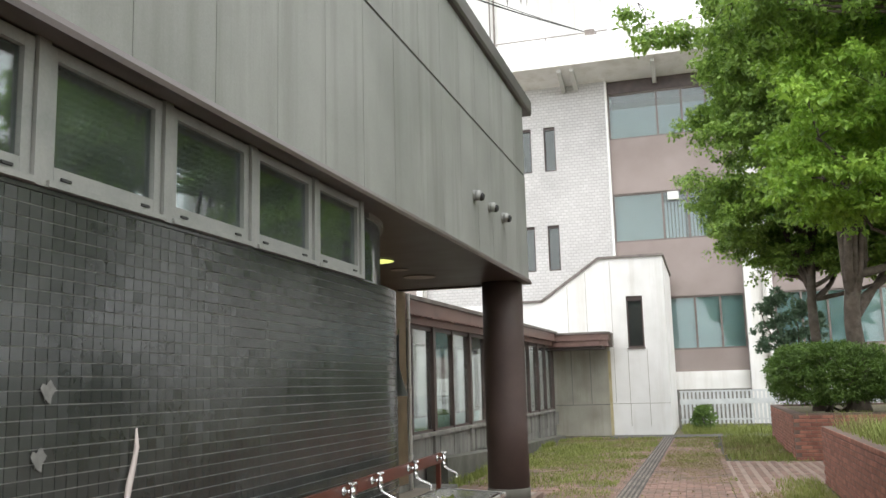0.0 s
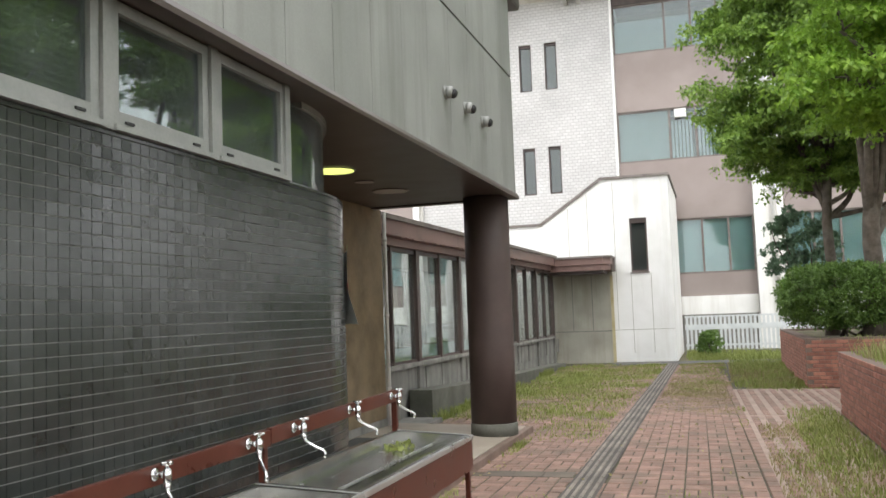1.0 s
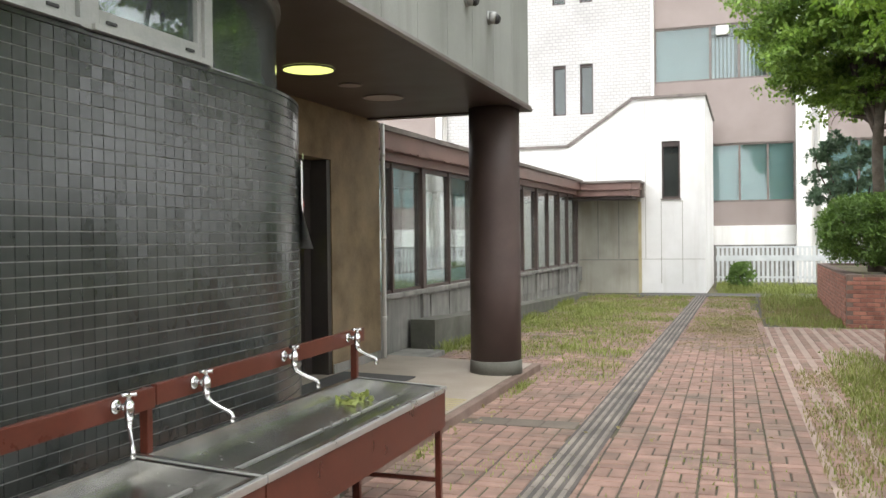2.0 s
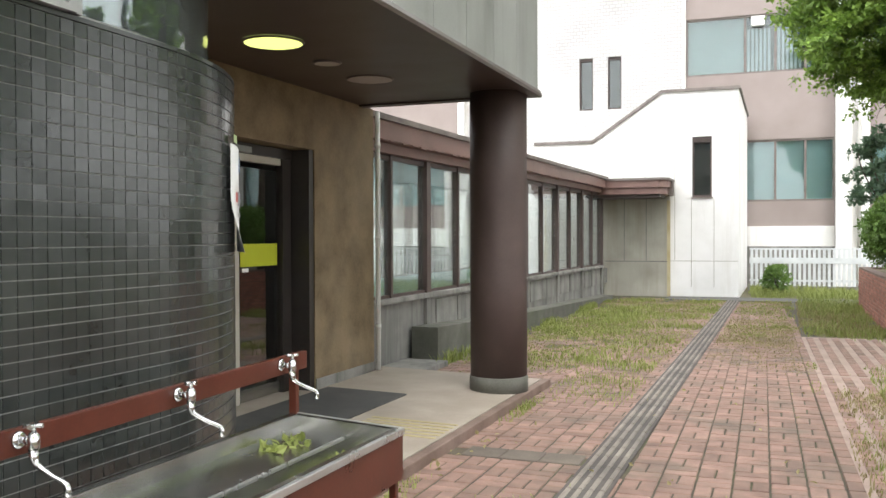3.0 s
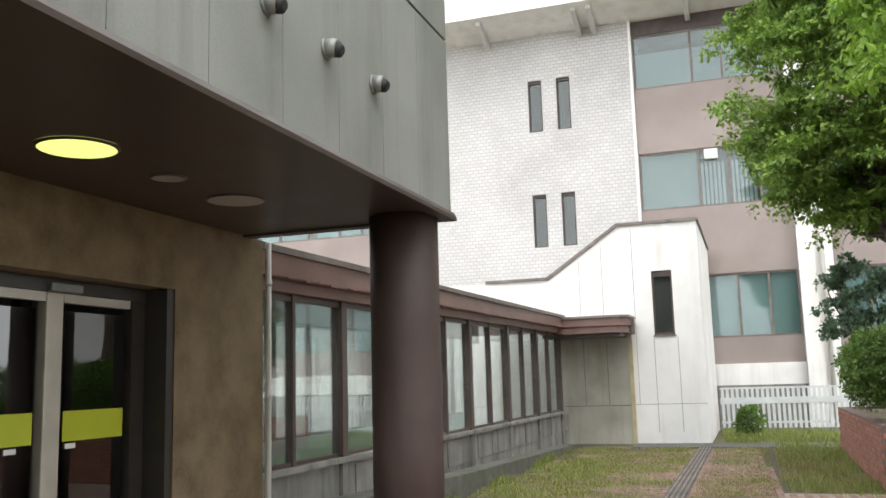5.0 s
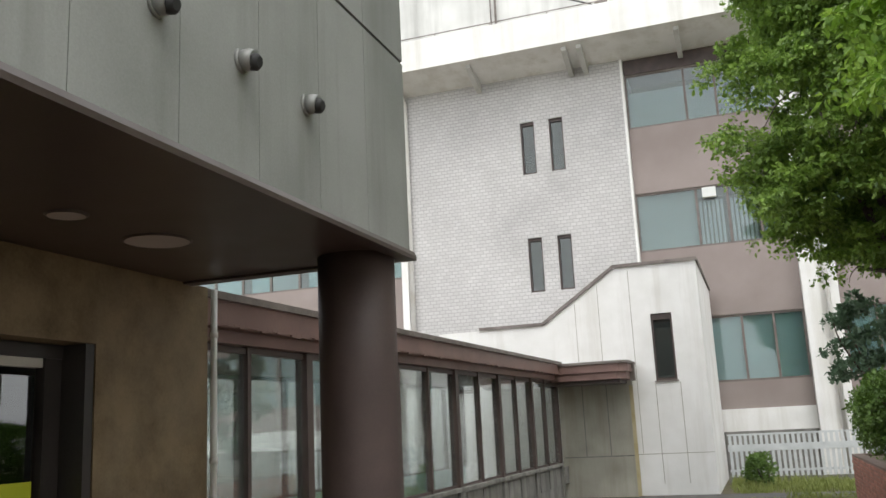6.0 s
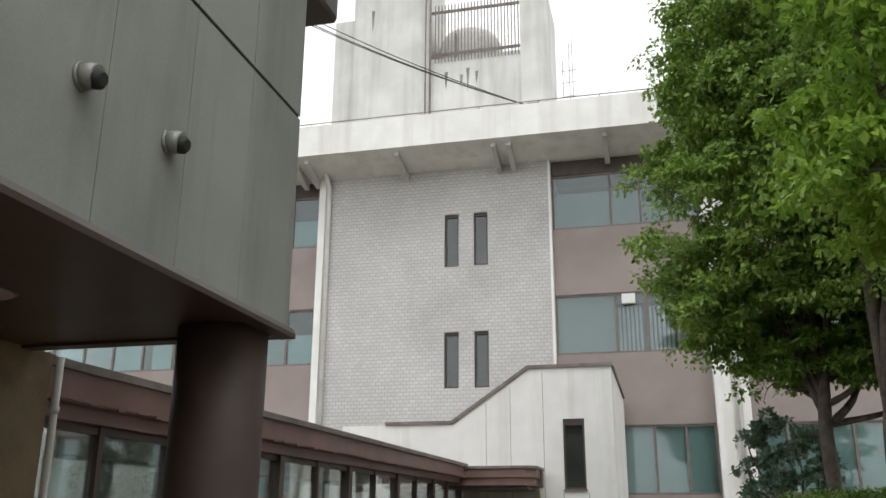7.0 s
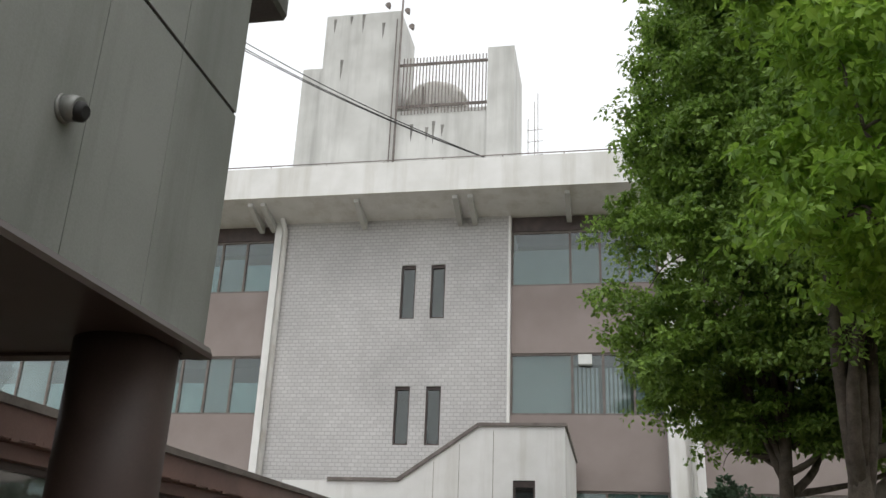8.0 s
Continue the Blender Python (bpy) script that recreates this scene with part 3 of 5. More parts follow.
# column
column = thing("column", "round brown painted column on a grey base wall, its foot darkened for shade behind the fence", "column", kind="structure")
bm = bmesh.new()
tube(bm, [(-2.47, 12.62, z) for z in (0.10 + 0.14, 1.2, 2.2, SOFFIT)], [0.288, 0.288, 0.288, 0.288], 48)
part("shaft", bm, M_COLUMN, column)
bm = bmesh.new()
tube(bm, [(-2.47, 12.62, 0.08), (-2.47, 12.62, 0.23), (-2.47, 12.62, 0.24)], [0.297, 0.297, 0.288], 48)
part("base", bm, M_MOSS, column, "grey base wall, its foot darkened for shade behind the fence ring")
def slab_z(x):
    return 0.085 + (PZ - 0.085) * (-2.24 - x) / 1.96


mat = solid("door_mat", prism([(-4.05, slab_z(-4.05) - 0.002), (-3.18, slab_z(-3.18) - 0.002), (-3.18, slab_z(-3.18) + 0.009), (-3.19, slab_z(-3.18) + 0.012), (-4.04, slab_z(-4.05) + 0.012), (-4.05, slab_z(-4.05) + 0.009)], 9.5, 11.9), M_RUBBER, "dark grey rubber door mat on the platform", "mat")
# yellow tactile field on the platform
tact = thing("tactile_field", "faded yellow tactile paving field on the platform", "tactile paving", kind="structure")
for k in range(6):
    part("bar", prism([(-3.05, slab_z(-3.05) - 0.002), (-2.27, slab_z(-2.27) - 0.002), (-2.275, slab_z(-2.27) + 0.005), (-3.045, slab_z(-3.05) + 0.005)], 10.33 + 0.1 * k, 10.37 + 0.1 * k), M_YTACT, tact)
# downpipe at the wall corner
pipe = thing("downpipe", "white painted downpipe at the plaster wall corner", "pipe")
bm = bmesh.new()
tube(bm, [(DX + 0.03, 13.15, z) for z in (PZ, 1.5, SOFFIT - 0.02)], 0.028, 12)
part("tube", bm, M_PVC, pipe)
for z in (0.6, 1.6, 2.65):
    bm = bmesh.new()
    tube(bm, [(DX + 0.03, 13.15, z), (DX + 0.03, 13.15, z + 0.05)], 0.036, 12)
    part("collar", bm, M_PVC, pipe)

# ---- glazed walkway ----
WKX = -4.42
def rise(y):
    return 0.010 * (y - 13.4)
walkway = thing("walkway", "glazed covered walkway with brown metal roof on a concrete plinth", "walkway", kind="structure")
posts = [12.93] + [15.40 + 2.52 * k for k in range(6)]
WY0, WY1 = 13.11, 28.0
part("plinth", boxes((WKX - 0.16, WKX + 0.02, WY0, WY1, 0.0, 0.80)), M_CONC, walkway, "water-stained concrete plinth")
for y in posts[1:]:
    part("plinth_pier", boxes((WKX + 0.021, WKX + 0.075, y - 0.09, y + 0.09, 0.0, 0.80), bevel=0.008), M_CONC, walkway)
    part("plinth_panel", boxes((WKX + 0.021, WKX + 0.04, y + 0.35, y + 1.15, 0.36, 0.76), bevel=0.006), M_CONC, walkway)
    part("plinth_panel", boxes((WKX + 0.021, WKX + 0.04, y + 1.25, y + 2.2, 0.36, 0.76), bevel=0.006), M_CONC, walkway) if y < 26 else None
part("sill", boxes((WKX - 0.18, WKX + 0.10, WY0, WY1, 0.802, 0.87), bevel=0.01), M_CONC, walkway, "concrete sill ledge")
for sx in (WKX, WKX - 2.4):
    for y in posts:
        part("post", boxes((sx - 0.07, sx + 0.07, y - 0.07, y + 0.07, 0.872, 2.66 + rise(y))), M_FRAME, walkway)
        m_y = y + 1.26 if y > 13 else 14.2
        if m_y < WY1:
            part("mullion", boxes((sx - 0.04, sx + 0.05, m_y - 0.03, m_y + 0.03, 0.872, 2.66 + rise(m_y))), M_FRAME, walkway)
    for a, b in zip(posts, posts[1:]):
        m_y = a + 1.26 if a > 13 else 14.2
        for y0, y1 in ((max(a + 0.071, 13.12), m_y - 0.031), (m_y + 0.031, b - 0.071)):
            part("pane", boxes((sx - 0.003, sx + 0.003, y0, y1, 0.91, 2.62 + rise(y0))), M_CLEAR, walkway).visible_shadow = False
            part("rail", boxes((sx - 0.03, sx + 0.03, y0, y1, 0.872, 0.91), (sx - 0.03, sx + 0.03, y0, y1, 2.60 + rise(y0), 2.66 + rise(y0))), M_FRAME, walkway)
bm = bmesh.new()
def sloped(bm, x0, x1, z0, z1, y0=WY0, y1=27.75):
    vs = [bm.verts.new((x, y, z + rise(y))) for x in (x0, x1) for y in (y0, y1) for z in (z0, z1)]
    for f in ((0, 1, 3, 2), (4, 6, 7, 5), (0, 4, 5, 1), (2, 3, 7, 6), (0, 2, 6, 4), (1, 5, 7, 3)):
        bm.faces.new([vs[i] for i in f])
sloped(bm, WKX - 2.55, WKX + 0.13, 2.662, 2.78)
part("roof_beam", bm, M_BROWN, walkway, "faded brown fascia beam")
bm = bmesh.new()
sloped(bm, WKX - 2.7, WKX + 0.24, 2.782, 3.02)
part("fascia", bm, M_BROWN, walkway, "faded brown sheet metal fascia")
bm = bmesh.new()
sloped(bm, WKX - 2.75, WKX + 0.28, 3.022, 3.09)
part("roof_edge", bm, M_RUST, walkway, "dark metal roof edge")
bm = bmesh.new()
n = 150
for k in range(n):
    y0 = WY0 + (27.7 - WY0) * k / n
    h = 0.03 * random.random() ** 3
    box(bm, WKX + 0.241, WKX + 0.262, y0 + 0.002, y0 + 0.097, 2.795 + rise(y0) - h, 2.82 + rise(y0))
part("scalloped_trim", bm, M_BROWN, walkway, "ragged scalloped metal trim")
part("walk_floor", boxes((WKX - 2.5, WKX - 0.17, WY0, 28.0, 0.1, 0.25)), M_SLAB, walkway)
part("back_plinth", boxes((WKX - 2.5, WKX - 2.36, WY0, 28.0, 0.25, 0.87)), M_TEAL, walkway, "pale teal inner panel")
# sloping kerb beside the plinth
bm = bmesh.new()
prof = [(14.75, -0.03), (14.75, 0.46), (19.2, 0.30), (27.4, 0.10), (27.4, -0.03)]
kerb = solid("plinth_kerb", prism(prof, WKX + 0.08, -3.97, "x"), M_MOSS, "dark mossy concrete kerb along the walkway", "kerb", "structure")
step = solid("doorstep", boxes((-4.35, -3.75, 13.55, 14.55, -0.02, 0.07), bevel=0.015), M_CONC, "low worn concrete step by the walkway", "step", "structure")

# ---- stair tower ----
TY = 28.93
tower = thing("stair_tower", "white concrete stair tower with a sloping roofline", "building", at=(-0.05, 0, -0.03), kind="structure")
win = (-2.04, -1.53, 2.73, 4.37)
part("wall", prism([(-7.6, -0.1), (win[0], -0.1), (win[0], 5.60), (-2.84, 5.60), (-4.74, 4.30), (-7.6, 4.30)], TY, TY + 0.25), M_WHITE, tower)
part("wall", boxes((win[0] + 0.001, win[1], TY, TY + 0.25, -0.1, win[2]), (win[0] + 0.001, win[1], TY, TY + 0.25, win[3], 5.60)), M_WHITE, tower)
part("wall", boxes((win[1] + 0.001, -0.84, TY, TY + 0.25, -0.1, 5.60)), M_WHITE, tower)
part("wall", boxes((-1.09, -0.84, TY + 0.251, 34.9, -0.1, 5.60)), M_WHITE, tower)
part("wall", boxes((-7.6, -7.35, TY + 0.251, 34.9, -0.1, 4.30)), M_WHITE, tower)
cap = [(-6.46, 4.30), (-4.74, 4.30), (-2.84, 5.60), (-0.79, 5.60), (-0.79, 5.68), (-2.865, 5.68), (-4.77, 4.38), (-6.46, 4.38)]
part("roof_cap", prism(cap, TY - 0.05, 34.9), M_RUST, tower, "thin brown metal coping")
w = part("window_frame", boxes((win[0], win[0] + 0.05, TY + 0.05, TY + 0.14, win[2], win[3]), (win[1] - 0.05, win[1], TY + 0.05, TY + 0.14, win[2], win[3]),
         (win[0] + 0.051, win[1] - 0.051, TY + 0.05, TY + 0.14, win[2], win[2] + 0.06), (win[0] + 0.051, win[1] - 0.051, TY + 0.05, TY + 0.14, win[3] - 0.15, win[3])), M_FRAME, tower)
part("pane", boxes((win[0] + 0.05, win[1] - 0.05, TY + 0.10, TY + 0.106, win[2] + 0.06, win[3] - 0.15)), M_GLASS, w)
part("window_sill", boxes((win[0] - 0.03, win[1] + 0.03, TY - 0.03, TY + 0.049, win[2] - 0.04, win[2] - 0.001)), M_RUST, w)
part("inner_back", boxes((-6.9, -1.3, 31.0, 31.1, 0, 4.2)), M_ROOM, tower)
for x in (-2.06, -1.47, -2.5, -3.3, -3.9):
    zt = 5.55 if x > -2.84 else 5.55 - (-2.84 - x) * 0.684
    part("joint", boxes((x - 0.007, x + 0.007, TY - 0.004, TY - 0.0005, 1.02 if x < -2.2 else 0.3, (2.66 if x > -2.2 else zt - 0.05))), M_DIRTY_SHADE, tower)
part("joint", boxes((-2.7, -0.85, TY - 0.004, TY - 0.0005, 0.99, 1.004)), M_DIRTY_SHADE, tower)
# stained wall whose darker tone also paints the shade under the canopy
part("stained_shaded_wall", boxes((-4.45, -2.62, 28.80, TY - 0.01, -0.05, 2.9)), M_DIRTY_SHADE, tower, "water-stained wall with the canopy shade put into its colour")
for x in (-3.85, -3.25):
    part("joint", boxes((x - 0.012, x + 0.012, 28.795, 28.7995, 1.0, 2.8)), M_CONC, tower)
part("joint", boxes((-4.4, -2.63, 28.795, 28.7995, 0.97, 0.995)), M_CONC, tower)
part("corner_stain", boxes((-2.69, -2.60, 28.78, 28.795, 0.0, 2.65)), surface("yellow_water_stain", (0.40, 0.33, 0.17), (0.52, 0.46, 0.30), 3, 0.85, stain=(0.6, 0.58, 0.5), stain_amount=0.8, streak=True), tower, "yellowed drip stain")
can = thing("walkway_canopy", "brown metal canopy roof where the walkway meets the tower", "canopy", at=(-0.08, 0, -0.03), kind="structure")
o = [(-4.7, 27.55), (-2.75, 27.55), (-2.55, 27.75), (-2.55, 28.79), (-4.7, 28.79)]
part("fascia", prism([(x, y) for x, y in o], 2.78, 2.95, "z"), M_BROWN, can)
part("fascia", prism([(x + (0.05 if x > -4 else 0), y - (0.05 if y < 28 else 0)) for x, y in o], 2.952, 3.14, "z"), M_BROWN, can)
part("roof_edge", prism([(x + (0.09 if x > -4 else 0), y - (0.09 if y < 28 else 0)) for x, y in o], 3.142, 3.20, "z"), M_RUST, can)
part("soffit", boxes((-4.65, -2.7, 27.65, 28.78, 2.70, 2.778)), M_SOFFIT, can)
part("gutter_head", boxes((-2.58, -2.44, 28.3, 28.5, 2.75, 3.2), bevel=0.02), M_RUST, can)

# ---- main building ----
BY = 35.04
main = thing("main_building", "three storey office building in pale brick with brown spandrel bands", "building", at=(-0.06, 0, -0.03))
BX0, BX1 = -10.75, -2.89
rows_x = [(-6.46, -5.97), (-5.46, -4.98)]
xs = [BX0, -6.46, -5.97, -5.46, -4.98, BX1]
zw = [(6.11, 7.94), (10.16, 12.01)]
brickw = part("brick_wall", boxes((BX0, BX1, BY, BY + 0.3, 0, 6.11), (BX0, BX1, BY, BY + 0.3, 7.94, 10.16), (BX0, BX1, BY, BY + 0.3, 12.01, 13.9),
     *[(a, b, BY, BY + 0.3, z0 + 0.0005, z1 - 0.0005) for a, b in ((BX0, -6.46), (-5.97, -5.46), (-4.98, BX1)) for z0, z1 in zw]), M_FBRICK, main, "pale grey brick facing")
for a, b in rows_x:
    for z0, z1 in zw:
        wn_ = part("window", boxes((a, a + 0.05, BY + 0.08, BY + 0.2, z0, z1), (b - 0.05, b, BY + 0.08, BY + 0.2, z0, z1), (a + 0.051, b - 0.051, BY + 0.08, BY + 0.2, z1 - 0.1, z1),
                    (a + 0.051, b - 0.051, BY + 0.08, BY + 0.2, z0, z0 + 0.06)), M_FRAME, main, "narrow slit window in brown frame")
        part("pane", boxes((a + 0.05, b - 0.05, BY + 0.14, BY + 0.15, z0 + 0.06, z1 - 0.1)), M_GLASS, wn_)
        part("blind", boxes((a + 0.05, b - 0.05, BY + 0.22, BY + 0.23, z0, z1)), M_COLUMN, wn_)
part("edge_trim", boxes((BX1 - 0.02, BX1 + 0.06, BY - 0.04, BY + 0.3, 0, 13.7)), M_WHITE, main)
part("edge_trim", boxes((BX0 - 0.25, BX0 - 0.001, BY - 0.12, BY + 0.3, 0, 13.7)), M_WHITE, main, "pale concrete pier")
bm = bmesh.new()
tube(bm, [(BX0 + 0.12, BY - 0.12, 0.0), (BX0 + 0.12, BY - 0.12, 13.3), (BX0 + 0.05, BY - 0.4, 13.75)], 0.09, 12)
part("drainpipe", bm, M_PVC, main, "pale drainpipe with flaking paint")
WYB = BY + 0.18
levels = [(2.82, 4.86), (7.08, 9.02), (11.25, 13.15)]


def bay(x0, x1, mull, half_curtains=False):
    """One bay of strip windows and spandrels, all three storeys."""
    # the lowest band is dark to paint the shadow seen between the pickets
    bands = [(0.0, 1.33, M_CONC), (1.332, 2.0, M_WHITE), (2.0, 2.82, M_SPANDREL), (4.86, 7.08, M_SPANDREL), (9.02, 11.25, M_SPANDREL), (13.15, 13.9, M_FRAME)]
    for z0, z1, m in bands:
        dy = 0.0 if z0 > 1.5 else -0.06
        part("spandrel", boxes((x0, x1, WYB + dy, WYB + 0.3, z0, z1 - 0.002)), m, main, "base wall, its foot darkened for shade behind the fence" if z0 < 1.5 else "brown grey spandrel panel")
    for li, (z0, z1) in enumerate(levels):
        w = part("window", boxes((x0, x1, WYB + 0.04, WYB + 0.12, z0, z0 + 0.06), (x0, x1, WYB + 0.04, WYB + 0.12, z1 - 0.07, z1 - 0.002)), M_RUST, main, "strip window in weathered frame")
        for x in mull:
            part("mullion", boxes((x - 0.035, x + 0.035, WYB + 0.03, WYB + 0.12, z0 + 0.061, z1 - 0.072)), M_RUST, w)
        for kk, (a, b) in enumerate(zip(mull, mull[1:])):
            part("pane", boxes((a + 0.036, b - 0.036, WYB + 0.08, WYB + 0.086, z0 + 0.061, z1 - 0.072)), M_FARGLASS, w).visible_shadow = False
            if li == 0:
                part("curtain", boxes((a + 0.036, b - 0.036, WYB + 0.14, WYB + 0.15, z0, z1)), M_CURTAIN, w, "pale blue curtain behind the glass")
            elif half_curtains and kk % 3:
                part("curtain", boxes((a + 0.036 + 0.3 * (kk % 2), b - 0.036, WYB + 0.16, WYB + 0.17, z0, z0 + 0.55 * (z1 - z0))), M_CURTAIN, w, "pale blue half curtain")
            elif li == 2:
                part("screen", boxes((a + 0.036, b - 0.036, WYB + 0.16, WYB + 0.17, z0, z1 - 0.62)), M_PALEPANEL, w, "pale screen behind the lower glass")
            elif kk % 3 == 0:
                part("screen", boxes((a + 0.036, b - 0.036, WYB + 0.16, WYB + 0.17, z0, z1 - 0.05)), M_PALEPANEL, w)
            else:
                for j in range(int((b - a - 0.1) / 0.13)):
                    part("blind_slat", boxes((a + 0.06 + 0.13 * j, a + 0.145 + 0.13 * j, WYB + 0.2, WYB + 0.21, z0, z1 - 0.45)), M_BLINDW, w)
    part("inner_wall", boxes((x0, x1, WYB + 2.0, WYB + 2.1, 0, 13.9)), M_ROOM, main)
    for z in (4.9, 9.1, 13.4):
        part("inner_ceiling", boxes((x0, x1, WYB + 0.31, WYB + 2.0, z, z + 0.05)), M_ROOM, main)


bay(BX1 + 0.07, 1.83, [-2.8, -0.92, 0.03, 0.95, 1.80])
bay(2.85, 12.0, [2.9, 3.8, 4.7, 5.6, 6.5, 7.4, 8.3, 9.2, 10.1, 11.0, 11.95])
bay(-24.0, BX0 - 0.26, [-23.9, -22.6, -21.3, -20, -18.8, -17.6, -16.4, -15.2, -13.9, -13.0, -12.1, -11.1], True)
part("pier", boxes((1.84, 2.30, BY - 0.25, BY + 0.45, 0, 13.7)), M_WHITE, main, "white concrete pier")
part("pier", boxes((2.31, 2.84, BY - 0.02, BY + 0.45, 0, 13.7)), M_WHITE, main)
part("pier", boxes((12.01, 12.8, BY - 0.25, BY + 0.45, 0, 13.7)), M_WHITE, main)
bm = bmesh.new()
tube(bm, [(2.52, BY - 0.12, 0.0), (2.52, BY - 0.12, 13.6)], 0.07, 12)
part("drainpipe", bm, M_PVC, main)
roof = part("roof", prism([(33.5, 13.98), (35.0, 13.66), (47.0, 13.9), (47.0, 15.0), (33.6, 15.08), (33.5, 15.08)], -26.0, 18.0, "x"), M_WHITE, main, "deep white concrete eaves")
for x in (-17.6, -17.1, -14.0, -11.6, -11.15, -7.9, -4.6, -4.1, -1.0, 1.75, 2.2, 5.3, 8.4, 8.9):
    part("bracket", prism([(33.75, 13.925), (35.03, 13.64), (35.03, 13.35), (34.7, 13.4), (33.75, 13.80)], x, x + 0.16, "x"), M_ROOFCONC, roof)
bm = bmesh.new()
for x in range(-25, 18, 2):
    tube(bm, [(x, 33.9, 15.08), (x, 33.9, 15.36)], 0.02, 6)
tube(bm, [(-25, 33.9, 15.36), (17, 33.9, 15.36)], 0.02, 6)
part("roof_rail", bm, M_RUST, roof)
part("back_wall", boxes((-26, 18, 46.9, 47.0, 0, 13.9), (-26, -25.9, 35.6, 46.9, 0, 13.9), (17.9, 18, 35.6, 46.9, 0, 13.9)), M_WHITE, main)
part("wall_end", boxes((12.81, 17.9, BY, BY + 0.3, 0, 13.7), (-26, -24.01, BY, BY + 0.3, 0, 13.7)), M_FBRICK, main)

# ---- roof tower ----
rt = thing("rooftop_tower", "pale stained concrete lift tower on the roof", "roof structure")
RY = 42.0
part("block", boxes((-12.65, -9.0, RY, RY + 3.0, 15.0, 27.5)), M_ROOFCONC, rt)
part("block", boxes((-13.7, -12.651, RY + 0.3, RY + 3.0, 15.0, 24.8)), M_ROOFCONC, rt)
part("pillar", boxes((-4.82, -3.62, RY, RY + 3.4, 15.0, 25.1)), M_ROOFCONC, rt)
part("low_wall", boxes((-9.0, -4.821, RY + 0.12, RY + 0.4, 15.0, 22.1)), M_ROOFCONC, rt)
for k in range(26):
    x = -8.75 + 0.153 * k
    part("slat", boxes((x, x + 0.045, RY + 0.06, RY + 0.11, 21.9, 24.85)), M_RUST, rt)
for z in (22.25, 24.45):
    part("slat_rail", boxes((-8.98, -4.83, RY + 0.112, RY + 0.16, z, z + 0.14)), M_RUST, rt)
bm = bmesh.new()
tube(bm, [(-7.45, RY + 1.9, z) for z in (21.0, 23.4, 23.9, 24.15, 24.22)], [1.5, 1.5, 1.25, 0.7, 0.1], 32)
tank = solid("water_tank", bm, M_PVC, "domed pale grey water tank on the roof", "tank", smooth=True)
part("hatch_ladder", boxes((-7.9, -7.8, RY + 0.38, RY + 0.42, 21.5, 23.5)), M_RUST, tank)
for x, z, h in ((-12.3, 27.3, 0.8), (-11.5, 27.4, 0.5), (-10.9, 27.45, 1.1), (-9.9, 26.9, 0.9), (-11.8, 25.0, 1.2), (-8.3, 21.4, 0.9), (-7.6, 21.2, 0.7), (-7.3, 21.5, 1.2), (-6.9, 21.3, 0.6)):
    yy = RY - 0.004 if x < -9 else RY + 0.116
    part("drip_stain", prism([(x, z), (x + 0.16, z), (x + 0.11, z - h * 0.6), (x + 0.07, z - h), (x + 0.04, z - h * 0.7)], yy, yy + 0.003), M_CONC, rt)
part("deck", boxes((-9.0, -4.82, RY + 0.41, RY + 3.0, 20.6, 21.0)), M_ROOFCONC, rt)
bm = bmesh.new()
tube(bm, [(-8.93, RY - 0.06, 15.0), (-8.93, RY - 0.06, 29.0)], 0.05, 8)
tube(bm, [(-9.15, RY - 0.06, 15.0), (-9.15, RY - 0.06, 27.0)], 0.03, 8)
mast = solid("antenna_mast", bm, M_RUST, "thin metal mast with horn loudspeakers", "mast")
bm = bmesh.new()
tube(bm, [(-9.3, RY - 0.08, 28.3), (-8.4, RY - 0.08, 28.35)], 0.02, 6)
part("crossbar", bm, M_RUST, mast)
for x, z in ((-9.55, 27.6), (-8.6, 27.2), (-8.35, 26.3)):
    bm = bmesh.new()
    tube(bm, [(x, RY - 0.1, z), (x, RY - 0.35, z - 0.02), (x, RY - 0.42, z - 0.02)], [0.05, 0.12, 0.14], 16)
    part("horn", bm, M_RUST, mast)
bm = bmesh.new()
for x in (-3.2, -2.9, -2.75):
    tube(bm, [(x, RY + 2.2, 15), (x, RY + 2.2, 22.5 + (x + 3.2) * 3)], 0.015, 6)
for z in (20.6, 21.3, 21.9):
    tube(bm, [(-3.25, RY + 2.2, z), (-2.5, RY + 2.2, z + 0.05)], 0.012, 6)
solid("roof_antenna", bm, M_RUST, "thin metal antenna rods on the roof", "antenna")
bm = bmesh.new()
a, b = Vector((-13.0, 33.4, 20.2)), Vector((-3.5, 35.9, 16.1))
for off in (0.0, 0.09, 0.35):
    pts = [a.lerp(b, t) + Vector((0, 0, off * (1 - t) - 0.8 * 4 * t * (1 - t) * 0.35)) for t in [k / 14 for k in range(15)]]
    tube(bm, pts, 0.018, 6)
cable = solid("overhead_cable", bm, M_CABLE, "sagging black overhead service cables", "cable")
part("bracket", boxes((-3.7, -3.3, 35.7, 36.1, 15.0, 16.2)), M_RUST, cable)

# ---- fence and shrubs behind ----
fence = thing("fence", "white metal picket fence on a low base", "fence")
part("rail", boxes((-0.75, 6.0, 32.90, 32.919, 0.80, 0.98)), M_FENCE, fence)
part("rail", boxes((-0.75, 6.0, 32.96, 33.0, 0.25, 0.31)), M_FENCE, fence)
part("rail", boxes((-0.75, 6.0, 32.96, 33.0, 1.22, 1.27)), M_FENCE, fence)
for k in range(49):
    x = -0.72 + 0.137 * k
    part("picket", boxes((x, x + 0.078, 32.92, 32.955, 0.10, 1.26)), M_FENCE, fence)
part("base", boxes((-0.8, 6.0, 32.9, 33.1, -0.05, 0.12)), M_CONC, fence)

